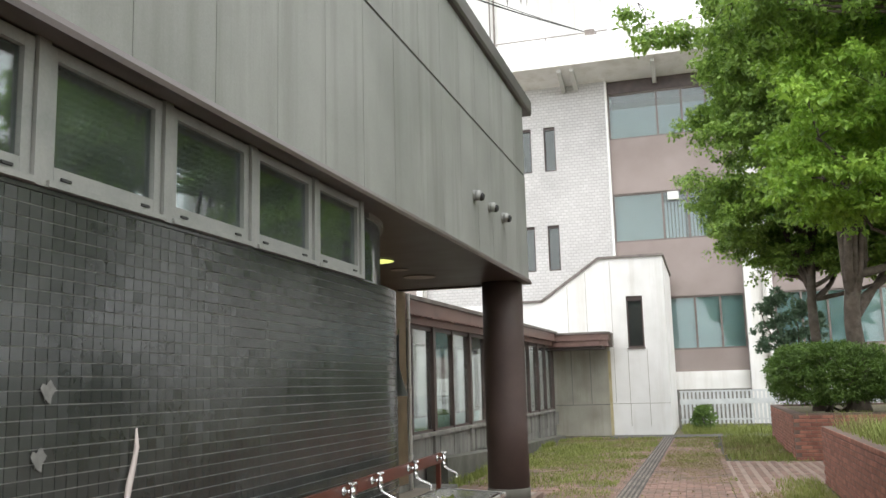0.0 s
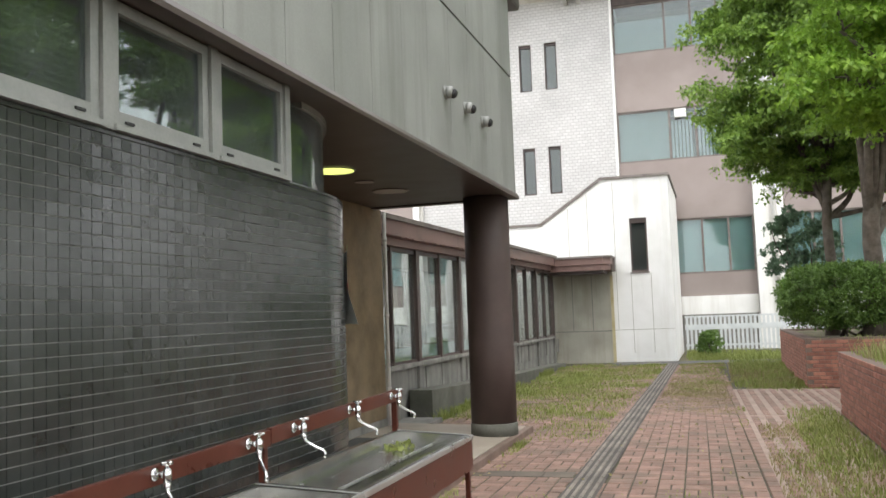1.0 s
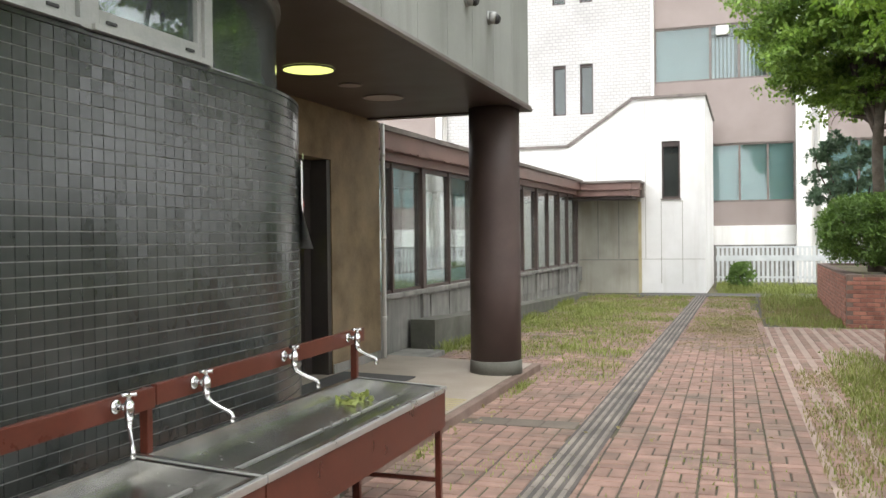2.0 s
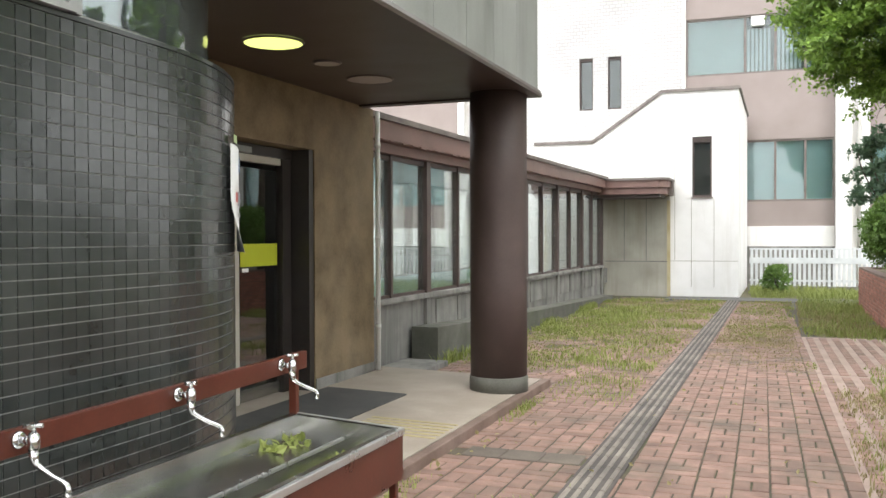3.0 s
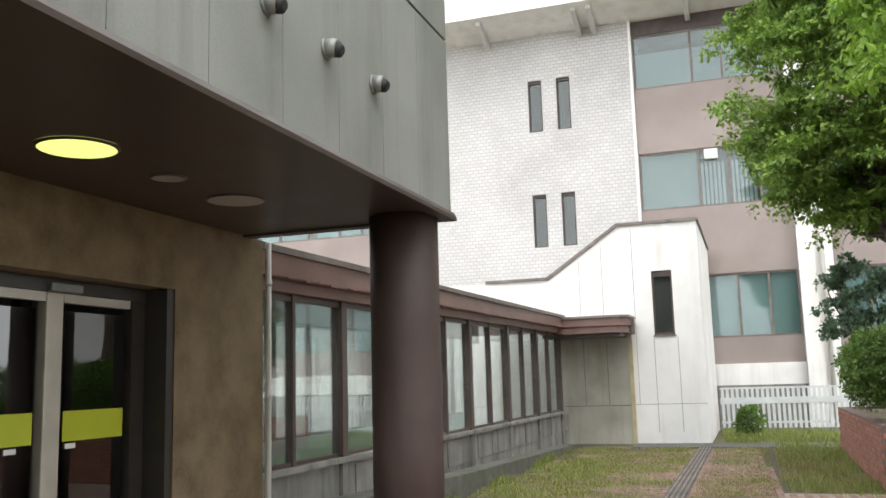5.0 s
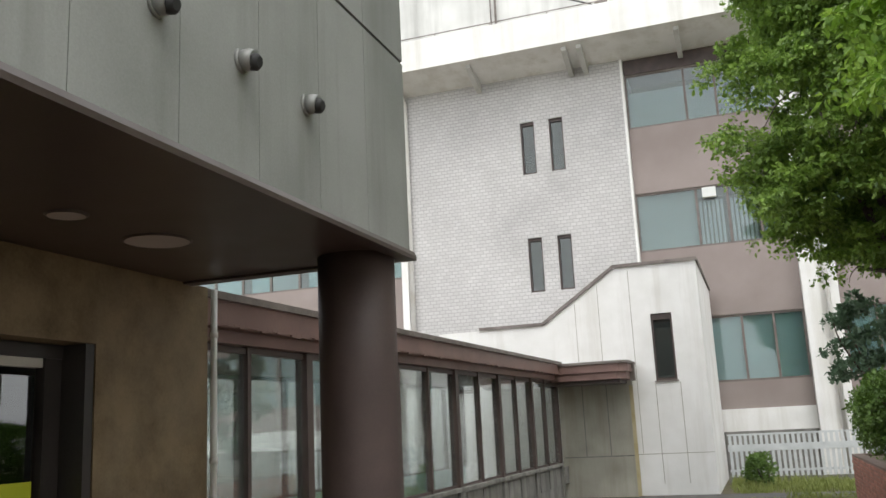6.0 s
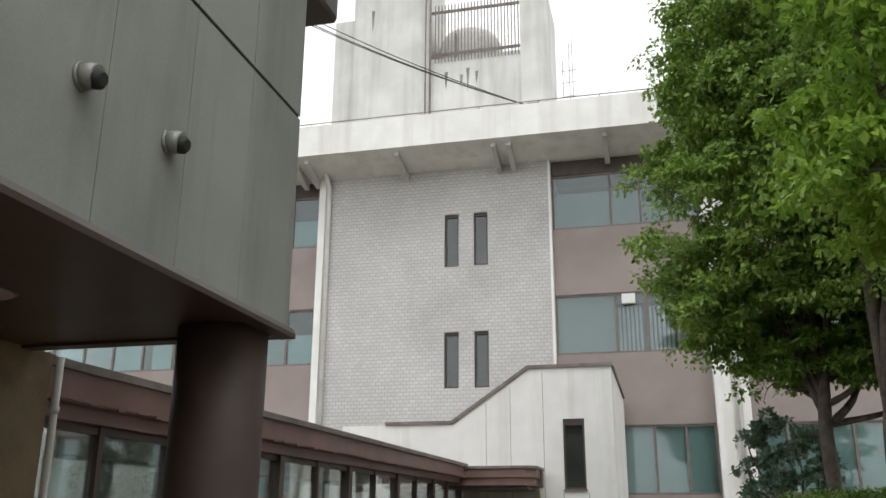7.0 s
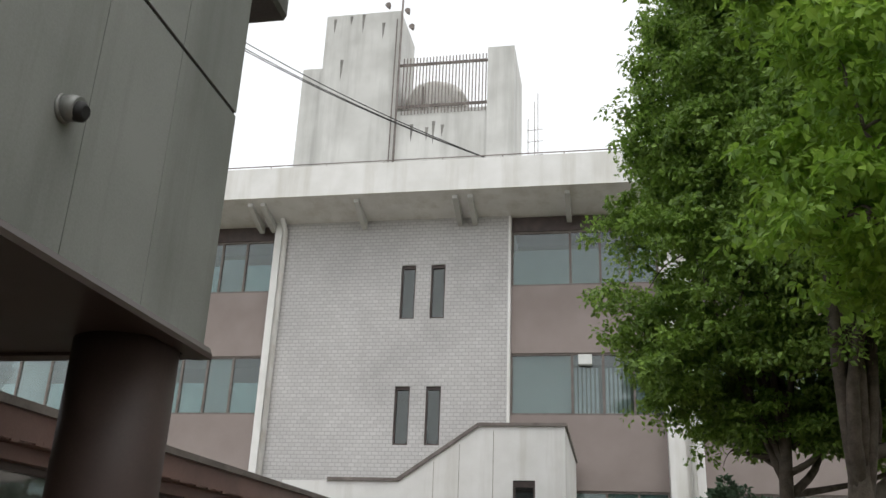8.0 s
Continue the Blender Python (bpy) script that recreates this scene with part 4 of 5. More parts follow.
for x, y, z, lab in ((-0.78, WYB + 0.0, 8.59, "white room air conditioner set in the window top"), (-14.11, WYB + 0.0, 12.69, "white twin-fan unit set in the window top")):
    ac = thing("air_conditioner", lab, "air conditioner", at=(x, y, z))
    part("casing", boxes((0, 0.42, -0.12, 0.079, 0, 0.32), bevel=0.02), M_PAPER, ac)
    for k in ((0.12, 0.30) if x < -5 else ()):
        bm = bmesh.new()
        disc(bm, (k, -0.128, 0.16), 0.07, 0.006, "y", 16)
        part("fan_grille", bm, M_JAMB, ac)

# ---- wash stand ----
SZ, SX0, SX1 = 0.738, -2.03, -1.45


def wash_sink(y0, y1):
    s = thing("wash_sink", "long stainless steel wash trough with red-brown apron and legs", "sink", "wash troughs along the tiled wall")
    bm = bmesh.new()
    # trough: rim, walls and folded floor as one sheet with thickness
    xa, xb, ya, yb = SX0, SX1, y0, y1
    prof = [(xa, SZ), (xa + 0.035, SZ), (xa + 0.045, SZ - 0.06), (xa + 0.29, SZ - 0.085), (xa + 0.305, SZ - 0.15), (xb - 0.045, SZ - 0.16), (xb - 0.035, SZ), (xb, SZ)]
    low = [(x, z - 0.006) for x, z in prof]
    for ring, flip in ((prof, False), (low, True)):
        for (xA, zA), (xB, zB) in zip(ring, ring[1:]):
            q = [bm.verts.new(p) for p in ((xA, ya + 0.03, zA), (xB, ya + 0.03, zB), (xB, yb - 0.03, zB), (xA, yb - 0.03, zA))]
            bm.faces.new(q if not flip else q[::-1])
    for yy, dy in ((ya, 0.03), (yb, -0.03)):
        for k in range(len(prof) - 1):
            q = [bm.verts.new(p) for p in ((prof[k][0], yy + dy, prof[k][1]), (prof[k + 1][0], yy + dy, prof[k + 1][1]), (prof[k + 1][0], yy + dy, SZ), (prof[k][0], yy + dy, SZ))]
            if prof[k][1] < SZ or prof[k + 1][1] < SZ:
                bm.faces.new(q)
        box(bm, xa, xb, min(yy, yy + dy), max(yy, yy + dy), SZ - 0.006, SZ)
    bmesh.ops.remove_doubles(bm, verts=bm.verts[:], dist=0.0005)
    part("basin", bm, M_STEEL, s, "folded stainless steel basin")
    part("fold_lip", boxes((xa + 0.284, xa + 0.300, ya + 0.04, yb - 0.04, SZ - 0.090, SZ - 0.074), bevel=0.004), M_LIP, s)
    part("rim", boxes((xb - 0.004, xb + 0.016, ya, yb, SZ - 0.03, SZ + 0.004), bevel=0.005), M_LIP, s)
    part("rim", boxes((xa, xb - 0.005, yb - 0.012, yb + 0.003, SZ - 0.012, SZ + 0.003), bevel=0.003), M_LIP, s)
    part("apron", boxes((xb - 0.012, xb + 0.006, ya + 0.002, yb - 0.002, SZ - 0.24, SZ - 0.031)), M_RED, s, "red-brown enamel apron")
    part("apron", boxes((xa + 0.01, xb - 0.013, yb - 0.012, yb - 0.002, SZ - 0.24, SZ - 0.007)), M_RED, s)
    part("apron", boxes((xa + 0.01, xb - 0.013, ya + 0.002, ya + 0.012, SZ - 0.24, SZ - 0.007)), M_RED, s)
    for x in (xa + 0.03, xb - 0.025):
        for y in (ya + 0.04, yb - 0.04):
            leg = part("leg", boxes((x - 0.017, x + 0.017, y - 0.017, y + 0.017, 0.0, SZ - 0.21), bevel=0.003), M_RED, s)
    part("stretcher", boxes((xa + 0.05, xb - 0.045, yb - 0.05, yb - 0.03, 0.18, 0.205)), M_RED, s)
    part("stretcher", boxes((xa + 0.02, xa + 0.04, ya + 0.06, yb - 0.06, 0.18, 0.205)), M_RED, s)
    bm = bmesh.new()
    disc(bm, (xb - 0.16, y0 + 0.9, SZ - 0.157), 0.035, 0.003, "z", 20)
    part("drain", bm, M_RUST, s)
    # the troughs stand a little higher at the back
    for ob in s.children:
        if not ob.name.startswith(("leg", "stretcher")):
            for v in ob.data.vertices:
                v.co.z += 0.06 * (SX1 - v.co.x)
    bm = bmesh.new()
    tube(bm, [(xb - 0.16, y0 + 0.9, SZ - 0.21), (xb - 0.16, y0 + 0.9, 0.0)], 0.025, 12)
    part("waste_pipe", bm, M_RUST, s)
    return s


wash_sink(3.86, 5.785)
wash_sink(5.795, 7.85)

rail = thing("tap_rail", "red-brown painted board carrying the taps behind the troughs", "rail")


def rail_rise(y):
    return 0.0155 * (y - 5.9) + (0.003 if y > 5.855 else -0.004)


for ya, yb in ((3.8, 5.85), (5.86, 7.88)):
    bm = boxes((-2.005, -1.975, ya, yb, 0.958, 1.042), bevel=0.004)
    for v in bm.verts:
        v.co.z += rail_rise(min(max(v.co.y, ya), yb))
    part("board", bm, M_RED, rail)
for y in (3.85, 5.855, 7.84):
    part("post", boxes((-2.045, -2.006, y - 0.016, y + 0.016, 0.0, 1.035 + rail_rise(y)), bevel=0.003), M_RED, rail)


def tap(y, turn):
    t = thing("water_tap", "chrome swivel spout tap on the red-brown board", "tap", "taps along the board", at=(-1.976, y, 1.008 + rail_rise(y)))
    t.scale = (0.84, 0.84, 0.84)
    bm = bmesh.new()
    tube(bm, [(0, 0, 0), (0.012, 0, 0), (0.02, 0, 0)], [0.034, 0.032, 0.02], 20)
    part("flange", bm, M_CHROME, t)
    bm = bmesh.new()
    tube(bm, [(0.01, 0, 0), (0.075, 0, 0)], 0.014, 14)
    tube(bm, [(0.075, 0, -0.05), (0.075, 0, -0.02), (0.075, 0, 0.02), (0.075, 0, 0.035)], [0.015, 0.023, 0.023, 0.013], 16)
    part("body", bm, M_CHROME, t, smooth=False)
    bm = bmesh.new()
    tube(bm, [(0.075, 0, 0.035), (0.075, 0, 0.052)], 0.01, 12)
    c, s_ = math.cos(turn * 3), math.sin(turn * 3)
    for dx, dy in ((c, s_), (-s_, c)):
        tube(bm, [(0.075 - 0.034 * dx, -0.034 * dy, 0.058), (0.075 - 0.012 * dx, -0.012 * dy, 0.057), (0.075 + 0.012 * dx, 0.012 * dy, 0.057), (0.075 + 0.034 * dx, 0.034 * dy, 0.058)], [0.010, 0.008, 0.008, 0.010], 8)
    part("handle", bm, M_CHROME, t)
    bm = bmesh.new()
    c, s_ = math.cos(turn), math.sin(turn)
    pts = [(0.0, -0.04), (0.0, -0.06), (0.01, -0.082), (0.035, -0.10), (0.08, -0.125), (0.12, -0.142), (0.136, -0.152), (0.14, -0.168), (0.14, -0.195)]
    tube(bm, [(0.075 + r * c, r * s_, z) for r, z in pts], [0.019, 0.017, 0.013, 0.010, 0.0095, 0.0095, 0.011, 0.0125, 0.0125], 12)
    part("spout", bm, M_CHROME, t)


for y, turn in ((4.08, -0.3), (4.845, -0.6), (5.612, -0.8), (6.107, 0.15), (6.877, 0.5), (7.635, 0.75)):
    tap(y, turn)


# ---- leaves, grass ----
def blades(name, spots, material, label, category, width=0.012, seed=1):
    """Thin bent blades; spots: x0, x1, y0, y1, z, count, shortest, tallest."""
    rng = np.random.default_rng(seed)
    V, F = [], []
    base = 0
    for x0, x1, y0, y1, z, n, h0, h1 in spots:
        k = max(3, n // 150)
        cxy = np.stack([rng.uniform(x0, x1, k), rng.uniform(y0, y1, k)], 1)
        idx = rng.integers(0, k, n)
        spread = 0.24
        p = cxy[idx] + rng.normal(0, spread, (n, 2))
        p[:, 0] = np.where((p[:, 0] < x0) | (p[:, 0] > x1), rng.uniform(x0, x1, n), p[:, 0])
        h = rng.uniform(h0, h1, n) * (0.5 + 0.7 * rng.random(k)[idx])
        a = rng.uniform(0, 2 * np.pi, n)
        lean = rng.uniform(0.1, 0.75, n) * h
        d = np.stack([np.cos(a), np.sin(a)], 1)
        s = np.stack([-np.sin(a), np.cos(a)], 1) * (width * rng.uniform(0.5, 1.2, n))[:, None] / 2
        zz = np.full(n, z)
        v = np.empty((n, 5, 3))
        v[:, 0, :2], v[:, 0, 2] = p - s, zz
        v[:, 1, :2], v[:, 1, 2] = p + s, zz
        mid = p + d * (lean * 0.35)[:, None]
        v[:, 2, :2], v[:, 2, 2] = mid + s * 0.8, zz + h * 0.6
        v[:, 3, :2], v[:, 3, 2] = mid - s * 0.8, zz + h * 0.6
        v[:, 4, :2], v[:, 4, 2] = p + d * lean[:, None], zz + h
        V.append(v.reshape(-1, 3))
        ids = base + 5 * np.arange(n)
        F += [(i, i + 1, i + 2, i + 3) for i in ids.tolist()] + [(i + 3, i + 2, i + 4) for i in ids.tolist()]
        base += 5 * n
    ob = raw(name, np.concatenate(V).tolist(), F, material)
    return tagged(ob, label, category, kind="stuff")


def leaf_cloud(centres, radii, per, size, seed, droop=0.35, flat=0.75, tufts=0):
    """Vertices and faces of many bent leaves in clumps; with tufts, each clump is a head of smaller leaf tufts."""
    rng = np.random.default_rng(seed)
    c, r = np.asarray(centres, float), np.asarray(radii, float)
    if tufts:
        c, r = np.repeat(c, tufts, 0), np.repeat(r, tufts)
        u = rng.normal(size=c.shape)
        u /= np.linalg.norm(u, axis=1)[:, None]
        u[:, 2] = np.where(u[:, 2] < -0.2, -u[:, 2], u[:, 2])
        c = c + u * (r * rng.uniform(0.55, 1.0, len(r)))[:, None] * np.array([1, 1, flat])
        r = r * rng.uniform(0.26, 0.46, len(r))
        per = max(1, per // tufts)
    c, r = np.repeat(c, per, 0), np.repeat(r, per)
    n = len(c)
    u = rng.normal(size=(n, 3))
    u /= np.linalg.norm(u, axis=1)[:, None]
    u[:, 2] = np.where(u[:, 2] < -0.35, -u[:, 2] * 0.6, u[:, 2])
    rad = r * rng.uniform(0.12, 1.0, n) ** 0.3
    p = c + u * rad[:, None] * np.array([1, 1, flat])
    d = u * 0.45 + rng.normal(0, 0.5, (n, 3))
    d[:, 2] -= droop
    d /= np.linalg.norm(d, axis=1)[:, None]
    nn = u * 1.5 + rng.normal(0, 0.28, (n, 3)) + np.array([0, 0, 0.6])
    s = np.cross(d, nn)
    s /= np.linalg.norm(s, axis=1)[:, None] + 1e-9
    up = np.cross(s, d)
    L = size * rng.uniform(0.6, 1.25, n)[:, None]
    W = L * 0.31
    v = np.empty((n, 4, 3))
    v[:, 0] = p
    v[:, 1] = p + d * L * 0.45 + s * W + up * L * 0.06
    v[:, 2] = p + d * L - up * L * 0.12
    v[:, 3] = p + d * L * 0.45 - s * W + up * L * 0.06
    i = 4 * np.arange(n)
    f = np.stack([i, i + 1, i + 2, i + 3], 1)
    return v.reshape(-1, 3).tolist(), f.tolist()


def limb(bm, a, b, r0, r1, sag, seed, sides=9):
    rng = random.Random(seed)
    a, b = Vector(a), Vector(b)
    n = 9
    side = Vector((rng.uniform(-1, 1), rng.uniform(-1, 1), 0)) * (b - a).length * 0.06
    pts = []
    for k in range(n + 1):
        t = k / n
        p = a.lerp(b, t) + Vector((0, 0, sag * 4 * t * (1 - t))) + side * math.sin(t * 5.5)
        pts.append(p)
    tube(bm, pts, [r0 + (r1 - r0) * (k / n) ** 0.8 for k in range(n + 1)], sides)


def tree(name, label, base, height, r, lobes, n_clumps, per, clump_r, leaf, material, seed, fork=0.35, lean=(0, 0), lift=0.0, least=0.0):
    """A trunk that forks into limbs, and a crown of leaf clumps inside ellipsoid lobes (x, y, z, rx, ry, rz)."""
    rng = random.Random(seed)
    t = thing(name, label, "tree", at=(0, 0, 0))
    base = Vector(base)
    top = base + Vector((lean[0], lean[1], height))
    bm = bmesh.new()
    pts = [base + (top - base) * (k / 8) + Vector((math.sin(k * 1.3 + seed) * 0.03, math.cos(k * 1.1 + seed) * 0.03, 0)) for k in range(9)]
    tube(bm, pts, [r * (1.35 if k == 0 else 1.0 - 0.035 * k) for k in range(9)], 14)
    part("trunk", bm, M_BARK, t)
    vol = [max(least, l[3] * l[4] * l[5]) for l in lobes]
    centres, radii = [], []
    while len(centres) < n_clumps:
        l = rng.choices(lobes, vol)[0]
        d = Vector((rng.gauss(0, 1), rng.gauss(0, 1), rng.gauss(0, 1))).normalized()
        k = rng.random() ** 0.33
        if k < 0.45:
            continue
        p = Vector((l[0] + d.x * l[3] * k, l[1] + d.y * l[4] * k, l[2] + d.z * l[5] * k))
        centres.append(p)
        radii.append(clump_r * rng.uniform(0.65, 1.35))
    bm = bmesh.new()
    hubs = []
    for j, l in enumerate(lobes):
        for q in range(2):
            hub = Vector((l[0] + rng.uniform(-0.3, 0.3) * l[3], l[1] + rng.uniform(-0.3, 0.3) * l[4], l[2] + lift + (q - 0.7) * 0.55 * l[5]))
            start = base + (top - base) * rng.uniform(1 - fork, 1.0)
            limb(bm, start, hub, r * rng.uniform(0.45, 0.62), r * 0.22, -0.1, seed + 7 * j + q)
            hubs.append(hub)
    tagged(part("limb", bm, M_BARK, t), kind="stuff")
    bm = bmesh.new()
    for j, c in enumerate(centres):
        if j % 3 == 0:
            h = min(hubs, key=lambda q: (q - c).length)
            limb(bm, h, c, r * 0.16, r * 0.03, 0.1, seed + j, 6)
    tagged(part("twig", bm, M_BARK, t), kind="stuff")
    V, F = leaf_cloud([tuple(c) for c in centres], radii, per, leaf, seed, tufts=9)
    cr = raw("crown", V, F, material)
    cr.parent = t
    return t


tree("tree", "tall camphor tree with dense green crown behind the hedge", (2.68, 22.3, 0.85), 3.9, 0.125,
     [(1.87, 22.3, 7.0, 1.65, 1.8, 2.5), (2.4, 22.4, 9.6, 1.7, 2.0, 2.4), (3.2, 22.6, 9.4, 2.3, 2.2, 3.4), (2.1, 22.3, 5.0, 1.45, 1.5, 0.95), (3.4, 22.4, 12.4, 2.2, 2.2, 2.2), (4.0, 23.6, 5.4, 2.0, 1.4, 1.2), (3.3, 22.8, 4.5, 1.5, 1.1, 0.7), (2.4, 23.2, 4.35, 1.4, 1.0, 0.55), (4.4, 23.4, 4.2, 1.5, 1.0, 0.7)],
     560, 430, 0.60, 0.105, M_LEAF, 11, lean=(0.05, 0.1))
tree("tree", "broad camphor tree with forked grey trunk in the brick bed", (3.25, 20.6, 0.85), 3.0, 0.20,
     [(3.6, 20.4, 7.0, 1.6, 1.7, 2.3), (4.6, 20.8, 9.0, 2.6, 2.3, 4.0), (3.6, 20.6, 10.5, 2.0, 2.0, 2.6), (3.9, 20.5, 13.0, 2.6, 2.3, 2.0), (3.6, 21.2, 5.3, 1.7, 1.4, 0.8), (4.8, 21.5, 4.6, 1.4, 1.2, 0.8), (4.2, 22.0, 4.4, 1.6, 1.0, 0.6)],
     440, 400, 0.60, 0.105, M_LEAF, 23, lean=(0.05, 0.0))
young = tree("tree", "young fresh green tree leaning over the brick bed", (4.6, 15.2, 0.8), 3.8, 0.12,
     [(2.55, 15.0, 5.1, 1.35, 1.2, 1.15), (3.6, 15.2, 6.3, 1.8, 1.5, 1.5), (3.2, 15.3, 8.3, 1.9, 1.6, 1.4), (2.9, 14.8, 4.1, 0.9, 0.9, 0.55)],
     170, 340, 0.46, 0.105, M_LEAF2, 37, lean=(-0.2, 0.0))
# the last lobe is out of view, added for the window reflections
tree("tree", "spreading tree with low overhanging branches over the path", (5.2, 14.0, 0.8), 6.4, 0.07,
     [(2.6, 14.5, 7.45, 1.7, 1.2, 0.8), (0.8, 14.4, 7.2, 0.85, 0.8, 0.42), (-0.3, 14.4, 7.25, 0.5, 0.5, 0.28), (1.6, 14.5, 7.0, 0.9, 0.8, 0.4), (4.3, 14.3, 7.8, 1.9, 1.5, 1.1), (5.6, 12.6, 5.0, 1.6, 1.9, 1.6)],
     330, 150, 0.30, 0.10, M_LEAF, 53, fork=0.08, lean=(-0.1, 0.0), lift=0.6, least=0.32)
# trees out of view, added so glass and tiles reflect foliage, not sky
for x, y, r in ((6.3, 6.8, 0), (6.6, 1.6, 25), (6.2, -4.5, -30), (3.0, -11.0, 120), (8.6, 16.8, 60)):
    other = copy_thing(young, Matrix.Translation((x, y, -0.8)) @ pose(0, 0, 0, 0, 0, r) @ Matrix.Translation((-4.6, -15.2, 0)))
    tagged(other, "unseen leafy green tree added for the reflections", "tree")


# ---- brick beds ----
def brick_mesh(name, l, h, d, material, ch=0.006):
    """A brick face along x, standing out towards -y, with worn edges."""
    bm = bmesh.new()
    a = [bm.verts.new(p) for p in ((0, 0, 0), (l, 0, 0), (l, 0, h), (0, 0, h))]
    m = [bm.verts.new(p) for p in ((0, -d + ch, 0), (l, -d + ch, 0), (l, -d + ch, h), (0, -d + ch, h))]
    f = [bm.verts.new(p) for p in ((ch, -d, ch), (l - ch, -d, ch), (l - ch, -d, h - ch), (ch, -d, h - ch))]
    for p, q in ((a, m), (m, f)):
        for i in range(4):
            bm.faces.new((p[i], p[(i + 1) % 4], q[(i + 1) % 4], q[i]))
    bm.faces.new(f)
    return mesh_of(bm, name, material)


def joined(name, mesh, poses, parent, material):
    """Many alike pieces in one mesh."""
    vs = np.array([v.co[:] for v in mesh.vertices])
    fs = [tuple(p.vertices) for p in mesh.polygons]
    V, F = [], []
    for k, m in enumerate(poses):
        R = np.array(m.to_3x3())
        V.append(vs @ R.T + np.array(m.translation))
        o = k * len(vs)
        F += [tuple(i + o for i in f) for f in fs]
    if not V:
        return None
    ob = raw(name, np.concatenate(V).tolist(), F, material)
    ob.parent = parent
    return tagged(ob, kind="stuff")


def pieces(name, mesh, poses, parent, material, near=300):
    """The first ones as parts of their own, the rest as one joined part."""
    for m in poses[:near]:
        ob = new(name, mesh)
        ob.parent = parent
        ob.matrix_basis = m
    joined(name + "_rest", mesh, poses[near:], parent, material)


BRICK = brick_mesh("brick", 0.205, 0.062, 0.012, M_BRICK)


def bed(label, x0, y0, y1, x1, top, near_end, front_end):
    """A raised bed: walls along x = x0 and, where it shows, along y = front_end."""
    b = thing("brick_bed", label, "raised bed", "brick beds by the path", kind="structure")
    part("core", boxes((x0 + 0.012, x0 + 0.2, y0 + 0.012, y1, 0.0, top - 0.01), (x0 + 0.2, x1, y0 + 0.012, y0 + 0.2, 0.0, top - 0.01), (x0 + 0.2, x1, y1 - 0.2, y1, 0.0, top - 0.01)), M_MORTAR, b)
    part("soil", boxes((x0 + 0.2, x1, y0 + 0.2, y1 - 0.2, 0.0, top - 0.06)), M_SOIL, b, "dark soil fill")
    poses = []
    rows = int(top / 0.074)
    for r in range(rows):
        z = 0.006 + r * 0.074
        off = 0.107 * (r % 2)
        y = y1 - off
        while y - 0.205 > y0 + 0.0:
            poses.append(pose(x0 + 0.0125 - 0.0, y, z, 0, 0, -90))
            y -= 0.214
        if front_end:
            x = x0 + 0.013 + 0.1 * (r % 2)
            while x < min(x1, x0 + 3.4):
                poses.append(pose(x, y0 + 0.0125, z, 0, 0, 0))
                x += 0.214
    poses.sort(key=lambda m: abs(m.translation.y - near_end))
    pieces("brick", BRICK, poses, b, M_BRICK, 290)
    return b


bed("red brick raised bed planted with a clipped hedge", 1.84, 19.57, 26.5, 7.5, 0.93, 19.5, True)
bed("red brick raised bed with long grass on top", 1.89, 8.6, 15.42, 7.5, 0.89, 14.0, False)


# clipped hedge and shrubs
def shrub(name, label, c, rx, ry, rz, n, leaf, material, seed, boxy=0.5):
    rng = random.Random(seed)
    t = thing(name, label, "shrub")
    centres = []
    for k in range(n):
        d = Vector((rng.gauss(0, 1), rng.gauss(0, 1), rng.gauss(0, 1))).normalized()
        m = max(abs(d.x), abs(d.y), abs(d.z))
        d = d * ((1 - boxy) + boxy / m * 0.8)
        s = rng.uniform(0.72, 0.97)
        centres.append((c[0] + d.x * rx * s, c[1] + d.y * ry * s, c[2] + d.z * rz * s))
    V, F = leaf_cloud(centres, [0.15] * n, 46, leaf, seed, droop=-0.1, flat=1.0)
    cr = raw("crown", V, F, material)
    cr.parent = t
    bm = bmesh.new()
    for k in range(7):
        limb(bm, (c[0] + rng.uniform(-0.2, 0.2), c[1] + rng.uniform(-0.2, 0.2), c[2] - rz * 1.05), centres[k], 0.03, 0.01, 0.05, k, 6)
    part("stem", bm, M_BARK, t)
    return t


shrub("hedge", "rounded clipped green hedge in the brick bed", (2.75, 20.75, 1.66), 1.42, 1.0, 0.72, 900, 0.06, M_SHRUB, 5)
shrub("hedge", "clipped green hedge further along the brick bed", (5.2, 20.9, 1.66), 1.2, 1.0, 0.72, 420, 0.06, M_SHRUB, 6)
# this hedge is out of view, added to block sky reflected in the tiles
shrub("hedge", "unseen tall green hedge added to darken the tile reflections", (9.6, 18.0, 1.35), 1.3, 2.6, 1.4, 420, 0.12, M_SHRUB, 15)
shrub("bush", "small round green bush by the white fence", (0.05, 31.0, 0.36), 0.33, 0.3, 0.40, 50, 0.08, M_SHRUB, 7, 0.1)
shrub("young_shrub", "loose grey-green shrub behind the hedge", (2.35, 24.6, 2.7), 0.85, 0.7, 1.3, 90, 0.12, M_BLUELEAF, 9, 0.0)

# ---- poster on the curved tiles ----
poster = thing("poster", "white paper notice taped on the curved tiles, corner curling", "poster")
bm = bmesh.new()
n, mz = 16, 10
grid = []
for i in range(n + 1):
    col = []
    for j in range(mz + 1):
        u, v = i / n, j / mz
        curl = 0.07 * max(0, 1 - (u * 1.6 + v * 2.2)) + 0.01
        a = radians(22 + 19 * u)
        rr = CR + 0.006 + curl * 1.0
        col.append(bm.verts.new((CX + rr * math.cos(a), CY + rr * math.sin(a), 1.56 + 0.55 * v)))
    grid.append(col)
